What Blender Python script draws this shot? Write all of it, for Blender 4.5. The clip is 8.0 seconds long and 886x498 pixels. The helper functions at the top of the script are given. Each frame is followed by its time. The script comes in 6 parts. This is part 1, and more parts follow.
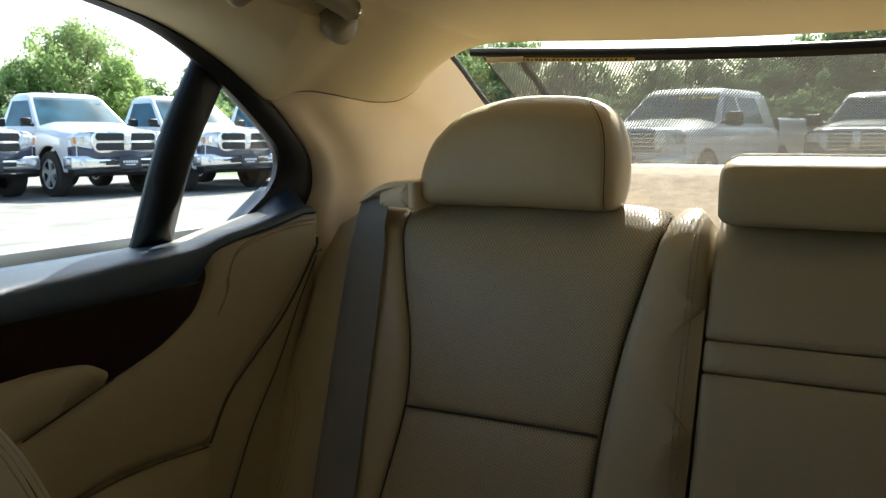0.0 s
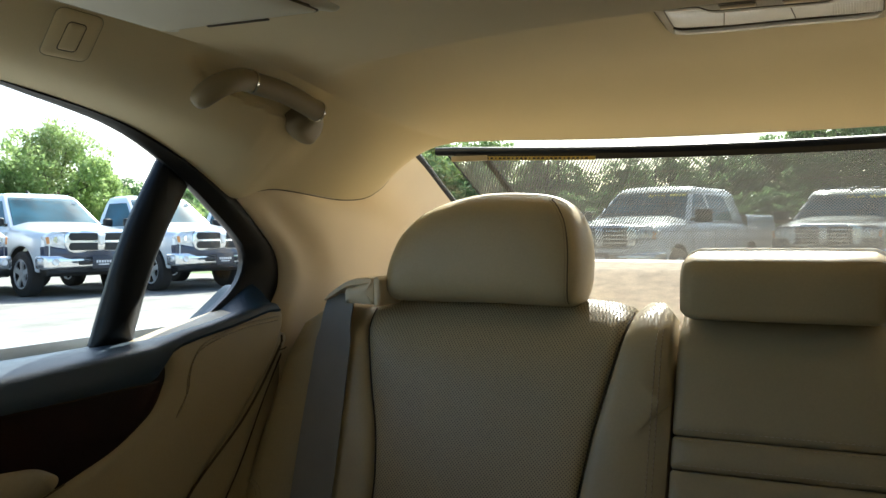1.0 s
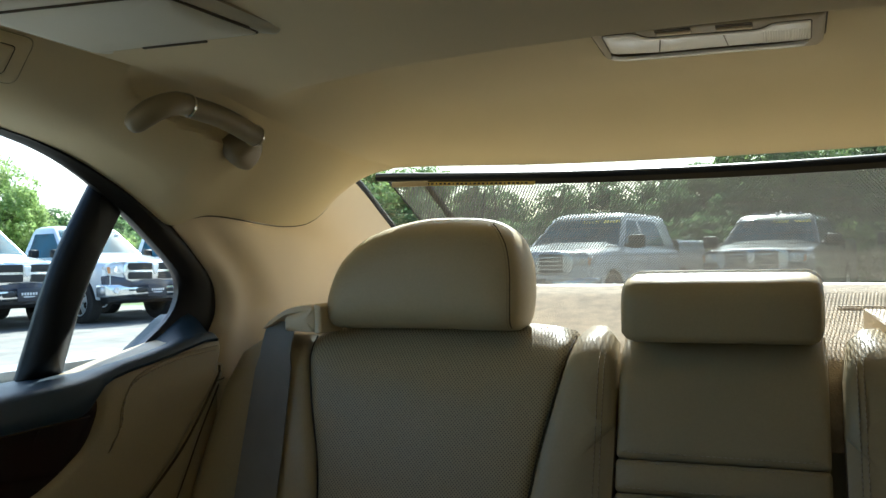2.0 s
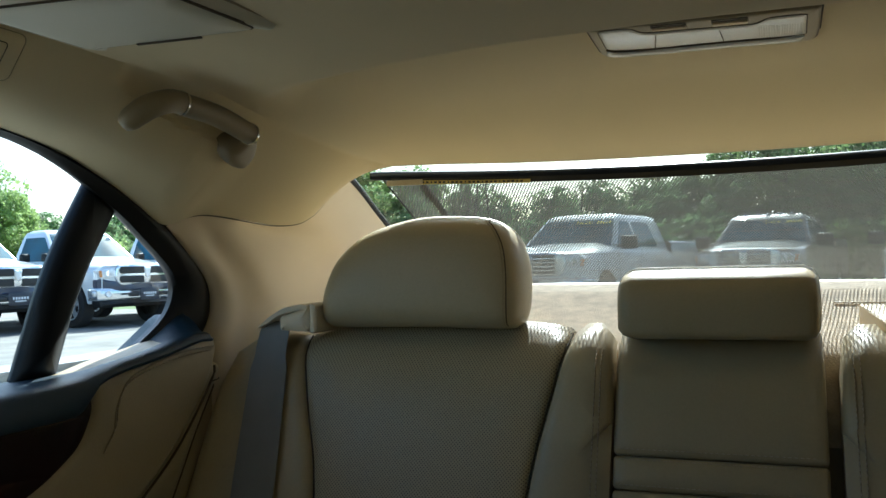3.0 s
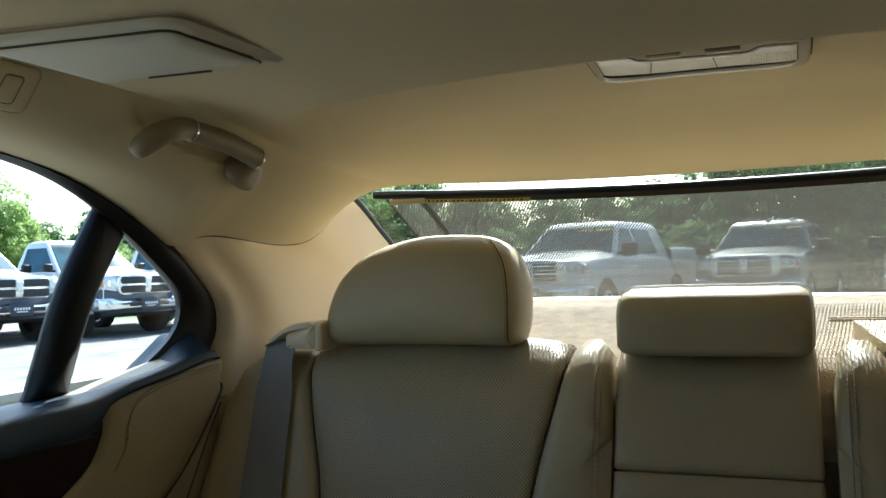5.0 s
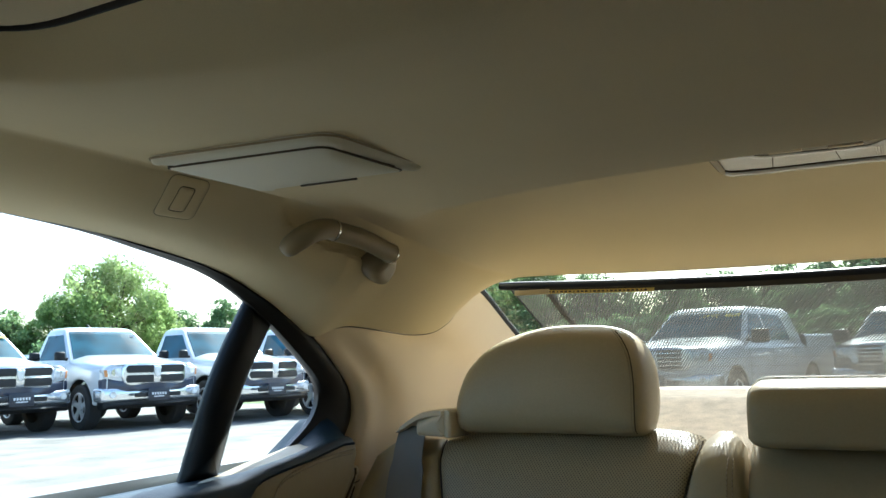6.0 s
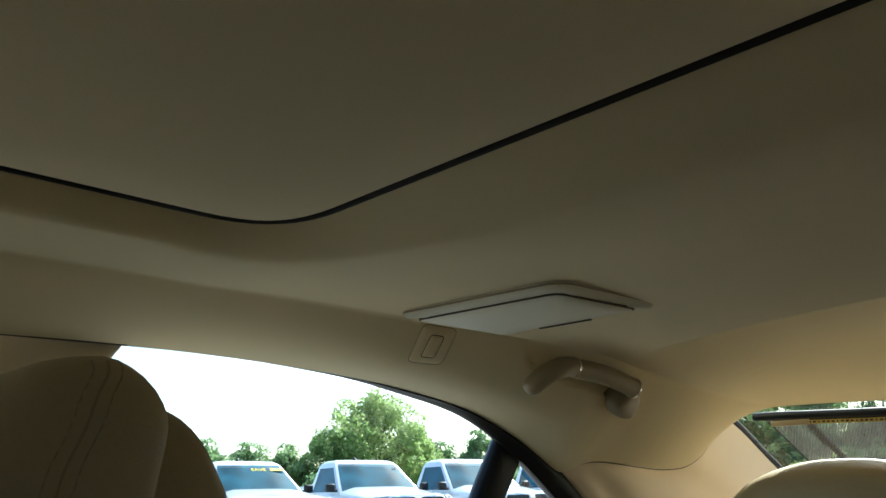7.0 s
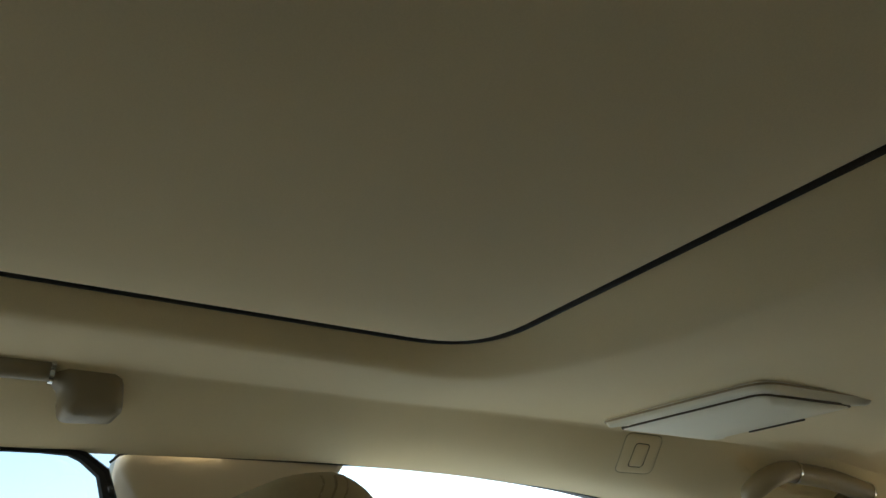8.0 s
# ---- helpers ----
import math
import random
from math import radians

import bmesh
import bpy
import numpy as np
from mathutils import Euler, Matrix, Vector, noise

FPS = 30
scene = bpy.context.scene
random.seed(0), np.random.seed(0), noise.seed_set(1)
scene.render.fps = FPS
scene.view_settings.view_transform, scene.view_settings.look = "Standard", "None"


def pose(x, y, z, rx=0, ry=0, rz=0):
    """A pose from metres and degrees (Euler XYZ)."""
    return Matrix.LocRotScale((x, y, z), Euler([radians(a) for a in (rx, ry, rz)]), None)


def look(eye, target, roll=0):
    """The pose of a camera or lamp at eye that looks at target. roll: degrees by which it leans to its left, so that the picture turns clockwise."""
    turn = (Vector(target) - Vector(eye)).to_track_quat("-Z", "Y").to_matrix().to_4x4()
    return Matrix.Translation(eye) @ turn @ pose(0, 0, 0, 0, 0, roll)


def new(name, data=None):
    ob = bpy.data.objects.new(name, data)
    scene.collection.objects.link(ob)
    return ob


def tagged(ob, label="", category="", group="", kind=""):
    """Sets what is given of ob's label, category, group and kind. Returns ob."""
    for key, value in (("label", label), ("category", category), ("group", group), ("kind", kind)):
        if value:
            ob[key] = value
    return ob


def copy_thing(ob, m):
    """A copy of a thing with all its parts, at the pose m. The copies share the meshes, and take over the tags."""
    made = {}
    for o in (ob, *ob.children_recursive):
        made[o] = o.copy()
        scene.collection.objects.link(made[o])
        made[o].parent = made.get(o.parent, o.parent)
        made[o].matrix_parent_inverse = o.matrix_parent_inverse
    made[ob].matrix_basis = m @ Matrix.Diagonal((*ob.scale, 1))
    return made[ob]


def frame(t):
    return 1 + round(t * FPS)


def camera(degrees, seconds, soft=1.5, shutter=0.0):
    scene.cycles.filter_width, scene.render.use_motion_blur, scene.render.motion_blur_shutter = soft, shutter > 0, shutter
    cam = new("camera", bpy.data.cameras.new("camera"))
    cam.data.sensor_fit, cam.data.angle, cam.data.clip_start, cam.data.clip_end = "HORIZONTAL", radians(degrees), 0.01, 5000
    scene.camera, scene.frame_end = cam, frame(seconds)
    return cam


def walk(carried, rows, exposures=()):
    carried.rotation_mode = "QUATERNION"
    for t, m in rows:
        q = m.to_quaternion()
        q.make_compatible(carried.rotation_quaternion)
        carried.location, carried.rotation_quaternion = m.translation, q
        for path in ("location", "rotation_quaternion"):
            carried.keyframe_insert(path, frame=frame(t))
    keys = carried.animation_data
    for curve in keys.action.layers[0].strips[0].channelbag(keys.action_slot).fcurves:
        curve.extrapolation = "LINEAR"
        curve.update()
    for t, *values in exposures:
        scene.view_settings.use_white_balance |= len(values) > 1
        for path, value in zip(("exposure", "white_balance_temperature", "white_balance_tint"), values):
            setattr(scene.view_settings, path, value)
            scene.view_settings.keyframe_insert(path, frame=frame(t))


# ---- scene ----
cam = camera(54.6, 8.0)
PATH = [
    (0, (0.061, 0.07, 1.115), (-0.846, 1.833, 0.853), -0.1),
    (0.5, (0.079, 0.067, 1.116), (-0.786, 1.867, 1.001), -0.2),
    (1, (0.075, 0.077, 1.113), (-0.789, 1.88, 1.077), -0.4),
    (1.5, (0.071, 0.078, 1.11), (-0.721, 1.914, 1.125), -0.3),
    (1.7, (0.069, 0.08, 1.11), (-0.68, 1.934, 1.132), -0.6),
    (3, (0.061, 0.083, 1.104), (-0.653, 1.951, 1.136), -1.3),
    (3.5, (0.06, 0.089, 1.103), (-0.659, 1.956, 1.137), -1.4),
    (4, (0.061, 0.092, 1.105), (-0.651, 1.961, 1.139), -1.4),
    (5.3, (0.075, 0.043, 1.122), (-0.638, 1.911, 1.187), -1.7),
    (5.5, (0.079, 0.033, 1.122), (-0.636, 1.898, 1.228), -1.7),
    (6, (0.079, 0.009, 1.125), (-0.874, 1.749, 1.381), -1.5),
    (6.5, (0.103, -0.012, 1.132), (-1.068, 1.56, 1.529), -1.3),
    (7, (0.12, -0.025, 1.131), (-1.243, 1.329, 1.689), -1.4),
    (7.5, (0.132, -0.026, 1.129), (-1.355, 1.125, 1.81), -1.3),
    (8, (0.155, -0.043, 1.12), (-1.413, 0.895, 1.933), -1.2),
]
walk(cam, [(t, look(eye, target, roll)) for t, eye, target, roll in PATH], [(0, 1.8, 6350, 8), (0.5, 1.65, 6250, 7), (1.0, 1.8, 6200, 7), (1.5, 1.75, 6020, 5), (3.0, 1.55, 5530, 2), (3.5, 1.55, 5530, 2), (4.0, 1.4, 5530, 2), (5.3, 1.85, 5800, 4), (6.0, 1.8, 5720, 4), (6.5, 1.40, 5780, 3), (7.0, 1.66, 5820, 3), (7.5, 2.05, 5850, 4), (8.0, 2.23, 5780, 3)])

# ---- world and sun ----
SUN_ELEV, SUN_AZ = radians(41), radians(-9)   # azimuth from +y (rear of the car), clockwise seen from above
world = bpy.data.worlds.new("sky")
scene.world = world
world.use_nodes = True
_n = world.node_tree.nodes
_sky = _n.new("ShaderNodeTexSky")
_sky.sky_type = "NISHITA"
_sky.sun_disc = False
_sky.sun_elevation, _sky.sun_rotation = SUN_ELEV, SUN_AZ
_sky.dust_density, _sky.ozone_density = 2.5, 1.0
_n["Background"].inputs[1].default_value = 0.15
world.node_tree.links.new(_sky.outputs[0], _n["Background"].inputs[0])
sun = new("sun", bpy.data.lights.new("sun", "SUN"))
sun.data.energy, sun.data.angle, sun.data.color = 5.0, radians(0.53), (1.0, 0.95, 0.86)
_to_sun = Vector((math.sin(SUN_AZ) * math.cos(SUN_ELEV), math.cos(SUN_AZ) * math.cos(SUN_ELEV), math.sin(SUN_ELEV)))
sun.matrix_world = look(_to_sun * 30, (0, 0, 0))


# ---- materials ----
def material(name, base, rough=0.5, metal=0.0, vary=0.12, scale=6.0, bump=0.0, bump_scale=300.0, spec=0.5, coat=0.0, sheen=0.0, per_object=0.0):
    """Principled surface with two scales of tone variation and a fine relief, in object space metres."""
    m = bpy.data.materials.new(name)
    m.use_nodes = True
    nt = m.node_tree
    p = nt.nodes["Principled BSDF"]
    p.inputs["Roughness"].default_value, p.inputs["Metallic"].default_value = rough, metal
    p.inputs["Specular IOR Level"].default_value = spec
    p.inputs["Coat Weight"].default_value, p.inputs["Coat Roughness"].default_value = coat, 0.06
    p.inputs["Sheen Weight"].default_value = sheen
    geo = nt.nodes.new("ShaderNodeTexCoord")
    big = nt.nodes.new("ShaderNodeTexNoise")
    big.inputs["Scale"].default_value, big.inputs["Detail"].default_value = scale, 4
    fine = nt.nodes.new("ShaderNodeTexNoise")
    fine.inputs["Scale"].default_value, fine.inputs["Detail"].default_value = bump_scale, 3
    nt.links.new(geo.outputs["Object"], big.inputs["Vector"])
    nt.links.new(geo.outputs["Object"], fine.inputs["Vector"])
    ramp = nt.nodes.new("ShaderNodeMapRange")
    ramp.inputs[1].default_value, ramp.inputs[2].default_value = 0.3, 0.7
    ramp.inputs[3].default_value, ramp.inputs[4].default_value = 1 - vary, 1 + vary
    nt.links.new(big.outputs[0], ramp.inputs[0])
    grain = nt.nodes.new("ShaderNodeMapRange")
    grain.inputs[1].default_value, grain.inputs[2].default_value = 0.25, 0.75
    grain.inputs[3].default_value, grain.inputs[4].default_value = 1 - vary * 0.6, 1 + vary * 0.6
    nt.links.new(fine.outputs[0], grain.inputs[0])
    mul = nt.nodes.new("ShaderNodeMath")
    mul.operation = "MULTIPLY"
    nt.links.new(ramp.outputs[0], mul.inputs[0])
    nt.links.new(grain.outputs[0], mul.inputs[1])
    tone = mul.outputs[0]
    if per_object:
        info = nt.nodes.new("ShaderNodeObjectInfo")
        pr = nt.nodes.new("ShaderNodeMapRange")
        pr.inputs[3].default_value, pr.inputs[4].default_value = 1 - per_object, 1 + per_object
        nt.links.new(info.outputs["Random"], pr.inputs[0])
        m2 = nt.nodes.new("ShaderNodeMath")
        m2.operation = "MULTIPLY"
        nt.links.new(tone, m2.inputs[0])
        nt.links.new(pr.outputs[0], m2.inputs[1])
        tone = m2.outputs[0]
    col = nt.nodes.new("ShaderNodeVectorMath")
    col.operation = "SCALE"
    col.inputs[0].default_value = base
    nt.links.new(tone, col.inputs["Scale"])
    nt.links.new(col.outputs[0], p.inputs["Base Color"])
    if bump:
        b = nt.nodes.new("ShaderNodeBump")
        b.inputs["Strength"].default_value, b.inputs["Distance"].default_value = bump, 0.001
        nt.links.new(fine.outputs[0], b.inputs["Height"])
        nt.links.new(b.outputs[0], p.inputs["Normal"])
    return m


def wrinkled(m, scale=55.0, strength=0.25):
    """Adds the cell grain of leather to a material."""
    nt = m.node_tree
    p = nt.nodes["Principled BSDF"]
    geo = nt.nodes.new("ShaderNodeTexCoord")
    vor = nt.nodes.new("ShaderNodeTexVoronoi")
    vor.feature = "DISTANCE_TO_EDGE"
    vor.inputs["Scale"].default_value = scale * 9
    soft = nt.nodes.new("ShaderNodeTexNoise")
    soft.inputs["Scale"].default_value, soft.inputs["Detail"].default_value = 9.0, 3
    nt.links.new(geo.outputs["Object"], vor.inputs["Vector"])
    nt.links.new(geo.outputs["Object"], soft.inputs["Vector"])
    b1, b2 = nt.nodes.new("ShaderNodeBump"), nt.nodes.new("ShaderNodeBump")
    b1.inputs["Strength"].default_value, b1.inputs["Distance"].default_value = strength, 0.0006
    b2.inputs["Strength"].default_value, b2.inputs["Distance"].default_value = 0.35, 0.006
    nt.links.new(soft.outputs[0], b2.inputs["Height"])
    nt.links.new(vor.outputs["Distance"], b1.inputs["Height"])
    nt.links.new(b2.outputs[0], b1.inputs["Normal"])
    nt.links.new(b1.outputs[0], p.inputs["Normal"])
    return m


def perforated(m, pitch=0.0047, radius=0.27):
    """Punches a staggered lattice of small dark holes into a leather, in the x-z plane of the seat."""
    nt = m.node_tree
    p = nt.nodes["Principled BSDF"]
    src = p.inputs["Base Color"].links[0].from_socket
    geo = nt.nodes.new("ShaderNodeTexCoord")
    sep = nt.nodes.new("ShaderNodeSeparateXYZ")
    nt.links.new(geo.outputs["Object"], sep.inputs[0])

    def math_node(op, a, b=None):
        n = nt.nodes.new("ShaderNodeMath")
        n.operation = op
        for i, v in enumerate((a, b)):
            if v is None:
                continue
            if isinstance(v, (int, float)):
                n.inputs[i].default_value = v
            else:
                nt.links.new(v, n.inputs[i])
        return n.outputs[0]
    u, v = math_node("DIVIDE", sep.outputs["X"], pitch), math_node("DIVIDE", sep.outputs["Z"], pitch)
    a, b = math_node("ADD", u, v), math_node("SUBTRACT", u, v)
    fa = math_node("SUBTRACT", math_node("FRACT", a), 0.5)
    fb = math_node("SUBTRACT", math_node("FRACT", b), 0.5)
    d = math_node("SQRT", math_node("ADD", math_node("MULTIPLY", fa, fa), math_node("MULTIPLY", fb, fb)))
    hole = math_node("LESS_THAN", d, radius)
    mix = nt.nodes.new("ShaderNodeMix")
    mix.data_type = "RGBA"
    nt.links.new(hole, mix.inputs["Factor"])
    nt.links.new(src, mix.inputs["A"])
    mix.inputs["B"].default_value = (0.17, 0.135, 0.085, 1)
    nt.links.new(mix.outputs["Result"], p.inputs["Base Color"])
    return m


def glass(name, tint=(0.9, 0.93, 0.92), rough=0.0):
    m = bpy.data.materials.new(name)
    m.use_nodes = True
    nt = m.node_tree
    out = nt.nodes["Material Output"]
    nt.nodes.remove(nt.nodes["Principled BSDF"])
    tr, gl, lw, mx = (nt.nodes.new(k) for k in ("ShaderNodeBsdfTransparent", "ShaderNodeBsdfGlossy", "ShaderNodeLayerWeight", "ShaderNodeMixShader"))
    tr.inputs[0].default_value = (*tint, 1)
    gl.inputs["Roughness"].default_value = rough
    lw.inputs[0].default_value = 0.5
    power, gain = nt.nodes.new("ShaderNodeMath"), nt.nodes.new("ShaderNodeMath")
    power.operation, gain.operation = "POWER", "MULTIPLY_ADD"
    power.inputs[1].default_value, gain.inputs[1].default_value, gain.inputs[2].default_value = 5.0, 0.9, 0.06
    nt.links.new(lw.outputs["Facing"], power.inputs[0])
    nt.links.new(power.outputs[0], gain.inputs[0])
    nt.links.new(gain.outputs[0], mx.inputs[0])
    nt.links.new(tr.outputs[0], mx.inputs[1])
    nt.links.new(gl.outputs[0], mx.inputs[2])
    nt.links.new(mx.outputs[0], out.inputs[0])
    return m


def mesh_fabric(name, base, pitch=0.0050, radius=0.345):
    """Grey-brown sunshade fabric with a staggered lattice of open round holes; its threads let a little sun through."""
    m = material(name, base, 0.7, vary=0.1)
    nt = m.node_tree
    out = nt.nodes["Material Output"]
    p = nt.nodes["Principled BSDF"]
    geo, sep = nt.nodes.new("ShaderNodeTexCoord"), nt.nodes.new("ShaderNodeSeparateXYZ")
    nt.links.new(geo.outputs["Object"], sep.inputs[0])

    def math_node(op, a, b=None):
        n = nt.nodes.new("ShaderNodeMath")
        n.operation = op
        for i, v in enumerate((a, b)):
            if v is None:
                continue
            if isinstance(v, (int, float)):
                n.inputs[i].default_value = v
            else:
                nt.links.new(v, n.inputs[i])
        return n.outputs[0]
    u, v = math_node("DIVIDE", sep.outputs["X"], pitch), math_node("DIVIDE", sep.outputs["Y"], pitch * 1.85)
    fa = math_node("SUBTRACT", math_node("FRACT", math_node("ADD", u, v)), 0.5)
    fb = math_node("SUBTRACT", math_node("FRACT", math_node("SUBTRACT", u, v)), 0.5)
    d = math_node("SQRT", math_node("ADD", math_node("MULTIPLY", fa, fa), math_node("MULTIPLY", fb, fb)))
    thread = math_node("GREATER_THAN", d, radius)
    tl, cloth = nt.nodes.new("ShaderNodeBsdfTranslucent"), nt.nodes.new("ShaderNodeMixShader")
    tl.inputs[0].default_value = (*base, 1)
    cloth.inputs[0].default_value = 0.2
    nt.links.new(p.outputs[0], cloth.inputs[1])
    nt.links.new(tl.outputs[0], cloth.inputs[2])
    tr, sh = nt.nodes.new("ShaderNodeBsdfTransparent"), nt.nodes.new("ShaderNodeMixShader")
    nt.links.new(thread, sh.inputs[0])
    nt.links.new(tr.outputs[0], sh.inputs[1])
    nt.links.new(cloth.outputs[0], sh.inputs[2])
    nt.links.new(sh.outputs[0], out.inputs[0])
    return m


LEATHER_TONE = (0.455, 0.378, 0.232)
M_leather = wrinkled(material("beige_leather", LEATHER_TONE, 0.42, vary=0.06, scale=4, spec=0.5))
M_perf = perforated(wrinkled(material("perforated_leather", LEATHER_TONE, 0.45, vary=0.06, scale=4)))
M_thread = material("beige_thread", (0.50, 0.42, 0.31), 0.7, vary=0.15, scale=80)
# Dark brown for sewn seams, and for shade painted into gaps, slots and recesses.
M_groove = material("seam_shadow_gap", (0.085, 0.068, 0.042), 0.8)
M_liner = material("headliner_fabric", (0.73, 0.612, 0.37), 0.92, vary=0.05, scale=3, bump=0.15, bump_scale=900, sheen=0.15)
M_trim = material("beige_plastic", (0.77, 0.64, 0.445), 0.55, vary=0.05, scale=5, bump=0.3, bump_scale=1200)
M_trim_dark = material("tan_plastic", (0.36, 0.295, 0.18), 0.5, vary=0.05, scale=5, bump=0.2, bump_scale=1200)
M_handle = material("tan_handle_plastic", (0.27, 0.22, 0.132), 0.42, vary=0.05, scale=5, bump=0.15, bump_scale=1200)
M_lid = material("pale_grey_lid", (0.76, 0.73, 0.60), 0.5, vary=0.03, scale=4, bump=0.15, bump_scale=1000)
M_black = material("black_plastic", (0.008, 0.009, 0.010), 0.48, spec=0.3, vary=0.12, scale=8, bump=0.25, bump_scale=900)
M_rubber = material("black_rubber", (0.012, 0.012, 0.012), 0.7, vary=0.2)
M_sill = material("dark_blue_sill", (0.014, 0.033, 0.050), 0.42, spec=0.38, vary=0.1, scale=10, bump=0.5, bump_scale=700)
M_wood = material("dark_red_wood", (0.014, 0.0025, 0.0018), 0.16, vary=0.5, scale=14, spec=0.25, coat=0.25)
M_belt = material("grey_webbing", (0.25, 0.245, 0.235), 0.75, vary=0.06, scale=20, bump=0.6, bump_scale=1400)
M_carpet = material("shelf_carpet", (0.57, 0.485, 0.37), 0.95, vary=0.16, scale=40, bump=1.0, bump_scale=420)
M_chrome = material("chrome", (0.75, 0.75, 0.74), 0.12, metal=1.0, vary=0.04)
M_lens = material("frosted_lens", (0.90, 0.89, 0.85), 0.25, vary=0.05, scale=30, bump=0.4, bump_scale=600, coat=0.4)
M_rail = material("blue_black_rail", (0.003, 0.005, 0.010), 0.38, vary=0.1, spec=0.3)
M_hem = material("brown_hem", (0.022, 0.019, 0.015), 0.6)
M_yellow = material("yellow_label", (0.42, 0.31, 0.07), 0.5, vary=0.1, scale=30)
M_print = material("black_print", (0.03, 0.03, 0.03), 0.6)
M_glass = glass("window_glass", (0.76, 0.83, 0.83))
# Windscreen (unseen) and front side glass are darkened to hold light off the ceiling.
M_front_glass = glass("front_window_glass", (0.13, 0.14, 0.133))
M_side_glass = glass("front_side_glass", (0.44, 0.47, 0.47))
# Right-hand panes are unseen; this tint is made dark to cut fill light.
M_dimming_glass = glass("dimming_window_glass", (0.035, 0.038, 0.036))
M_rear_glass = glass("rear_window_glass", (0.48, 0.535, 0.505))
M_mesh = mesh_fabric("sunshade_mesh", (0.085, 0.084, 0.075))
M_wire = material("heating_wire", (0.10, 0.06, 0.03), 0.5)
M_shell = material("car_paint", (0.30, 0.31, 0.32), 0.3, metal=0.4, coat=0.5)
# The floor is unseen; its colour is darkened to cut bounce onto the roof rail.
M_floor = material("cabin_carpet", (0.14, 0.115, 0.085), 0.95, bump=0.8)


# ---- mesh helpers ----
from mathutils.geometry import delaunay_2d_cdt


def finish(bm, name, mat, angle=40):
    bmesh.ops.recalc_face_normals(bm, faces=bm.faces)
    me = bpy.data.meshes.new(name)
    bm.to_mesh(me)
    bm.free()
    me.materials.append(mat)
    me.shade_smooth()
    me.set_sharp_from_angle(angle=radians(angle))
    return me


def part(name, bm, mat, parent=None, label="", angle=40):
    ob = new(name, finish(bm, name, mat, angle))
    if parent is not None:
        ob.parent = parent
    return tagged(ob, label)


def empty(name, label, category, group="", kind="", at=(0, 0, 0)):
    ob = new(name)
    ob.location = at
    ob.empty_display_size = 0.1
    return tagged(ob, label, category, group, kind)


def spline(pts, n, closed=False):
    """n points evenly along a smooth curve through pts (any dimension)."""
    P = np.array(pts, float)
    k = len(P)
    out = []
    segs = k if closed else k - 1
    for i in range(segs):
        p1, p2 = P[i % k], P[(i + 1) % k]
        p0 = P[(i - 1) % k] if closed or i > 0 else 2 * p1 - p2
        p3 = P[(i + 2) % k] if closed or i + 2 < k else 2 * p2 - p1
        for t in np.linspace(0, 1, 24, endpoint=False):
            out.append(0.5 * (2 * p1 + (p2 - p0) * t + (2 * p0 - 5 * p1 + 4 * p2 - p3) * t * t + (3 * p1 - p0 - 3 * p2 + p3) * t ** 3))
    out.append(P[0] if closed else P[-1])
    out = np.array(out)
    s = np.concatenate([[0], np.cumsum(np.linalg.norm(np.diff(out, axis=0), axis=1))])
    q = np.linspace(0, s[-1], n + 1)[:-1] if closed else np.linspace(0, s[-1], n)
    return np.stack([np.interp(q, s, out[:, j]) for j in range(P.shape[1])], axis=1)


def round_poly(pts, r, n=5):
    """A closed outline with each corner rounded by r."""
    out, k = [], len(pts)
    for i in range(k):
        a, b, c = (np.array(pts[j % k], float) for j in (i - 1, i, i + 1))
        ri = r[i] if isinstance(r, (list, tuple)) else r
        da, dc = a - b, c - b
        la, lc = np.linalg.norm(da), np.linalg.norm(dc)
        ri = min(ri, la * 0.45, lc * 0.45)
        p, q = b + da / la * ri, b + dc / lc * ri
        for t in np.linspace(0, 1, n):
            out.append((1 - t) ** 2 * p + 2 * t * (1 - t) * b + t * t * q)
    return np.array(out)


def dense(ring, step):
    """The closed outline with points no farther apart than step."""
    out = []
    for a, b in zip(ring, np.roll(ring, -1, 0)):
        k = max(1, int(np.linalg.norm(b - a) / step))
        out += [a + (b - a) * i / k for i in range(k)]
    return np.array(out)


def inset(ring, d):
    """The outline moved inwards by d, in small steps that keep it from crossing itself."""
    R = np.array(ring, float)
    area = 0.5 * np.sum(R[:, 0] * np.roll(R[:, 1], -1) - np.roll(R[:, 0], -1) * R[:, 1])
    sign = 1 if area > 0 else -1
    steps = max(1, int(abs(d) / 0.004 + 0.5))
    for k in range(steps):
        t = np.roll(R, -1, 0) - np.roll(R, 1, 0)
        t /= np.maximum(np.linalg.norm(t, axis=1, keepdims=True), 1e-9)
        R = R + np.stack([-t[:, 1], t[:, 0]], axis=1) * (sign * d / steps)
        if k and len(R) > 16:
            R = R + 0.2 * ((np.roll(R, -1, 0) + np.roll(R, 1, 0)) / 2 - R)
    return R


def grid(rows, bm=None, close_u=False, close_v=False):
    """A sheet of quads over rows of points."""
    bm = bm or bmesh.new()
    V = [[bm.verts.new(p) for p in r] for r in rows]
    nu, nv = len(V), len(V[0])
    for i in range(nu if close_u else nu - 1):
        for j in range(nv if close_v else nv - 1):
            f = (V[i][j], V[(i + 1) % nu][j], V[(i + 1) % nu][(j + 1) % nv], V[i][(j + 1) % nv])
            if len(set(f)) == 4:
                bm.faces.new(f)
    return bm, V


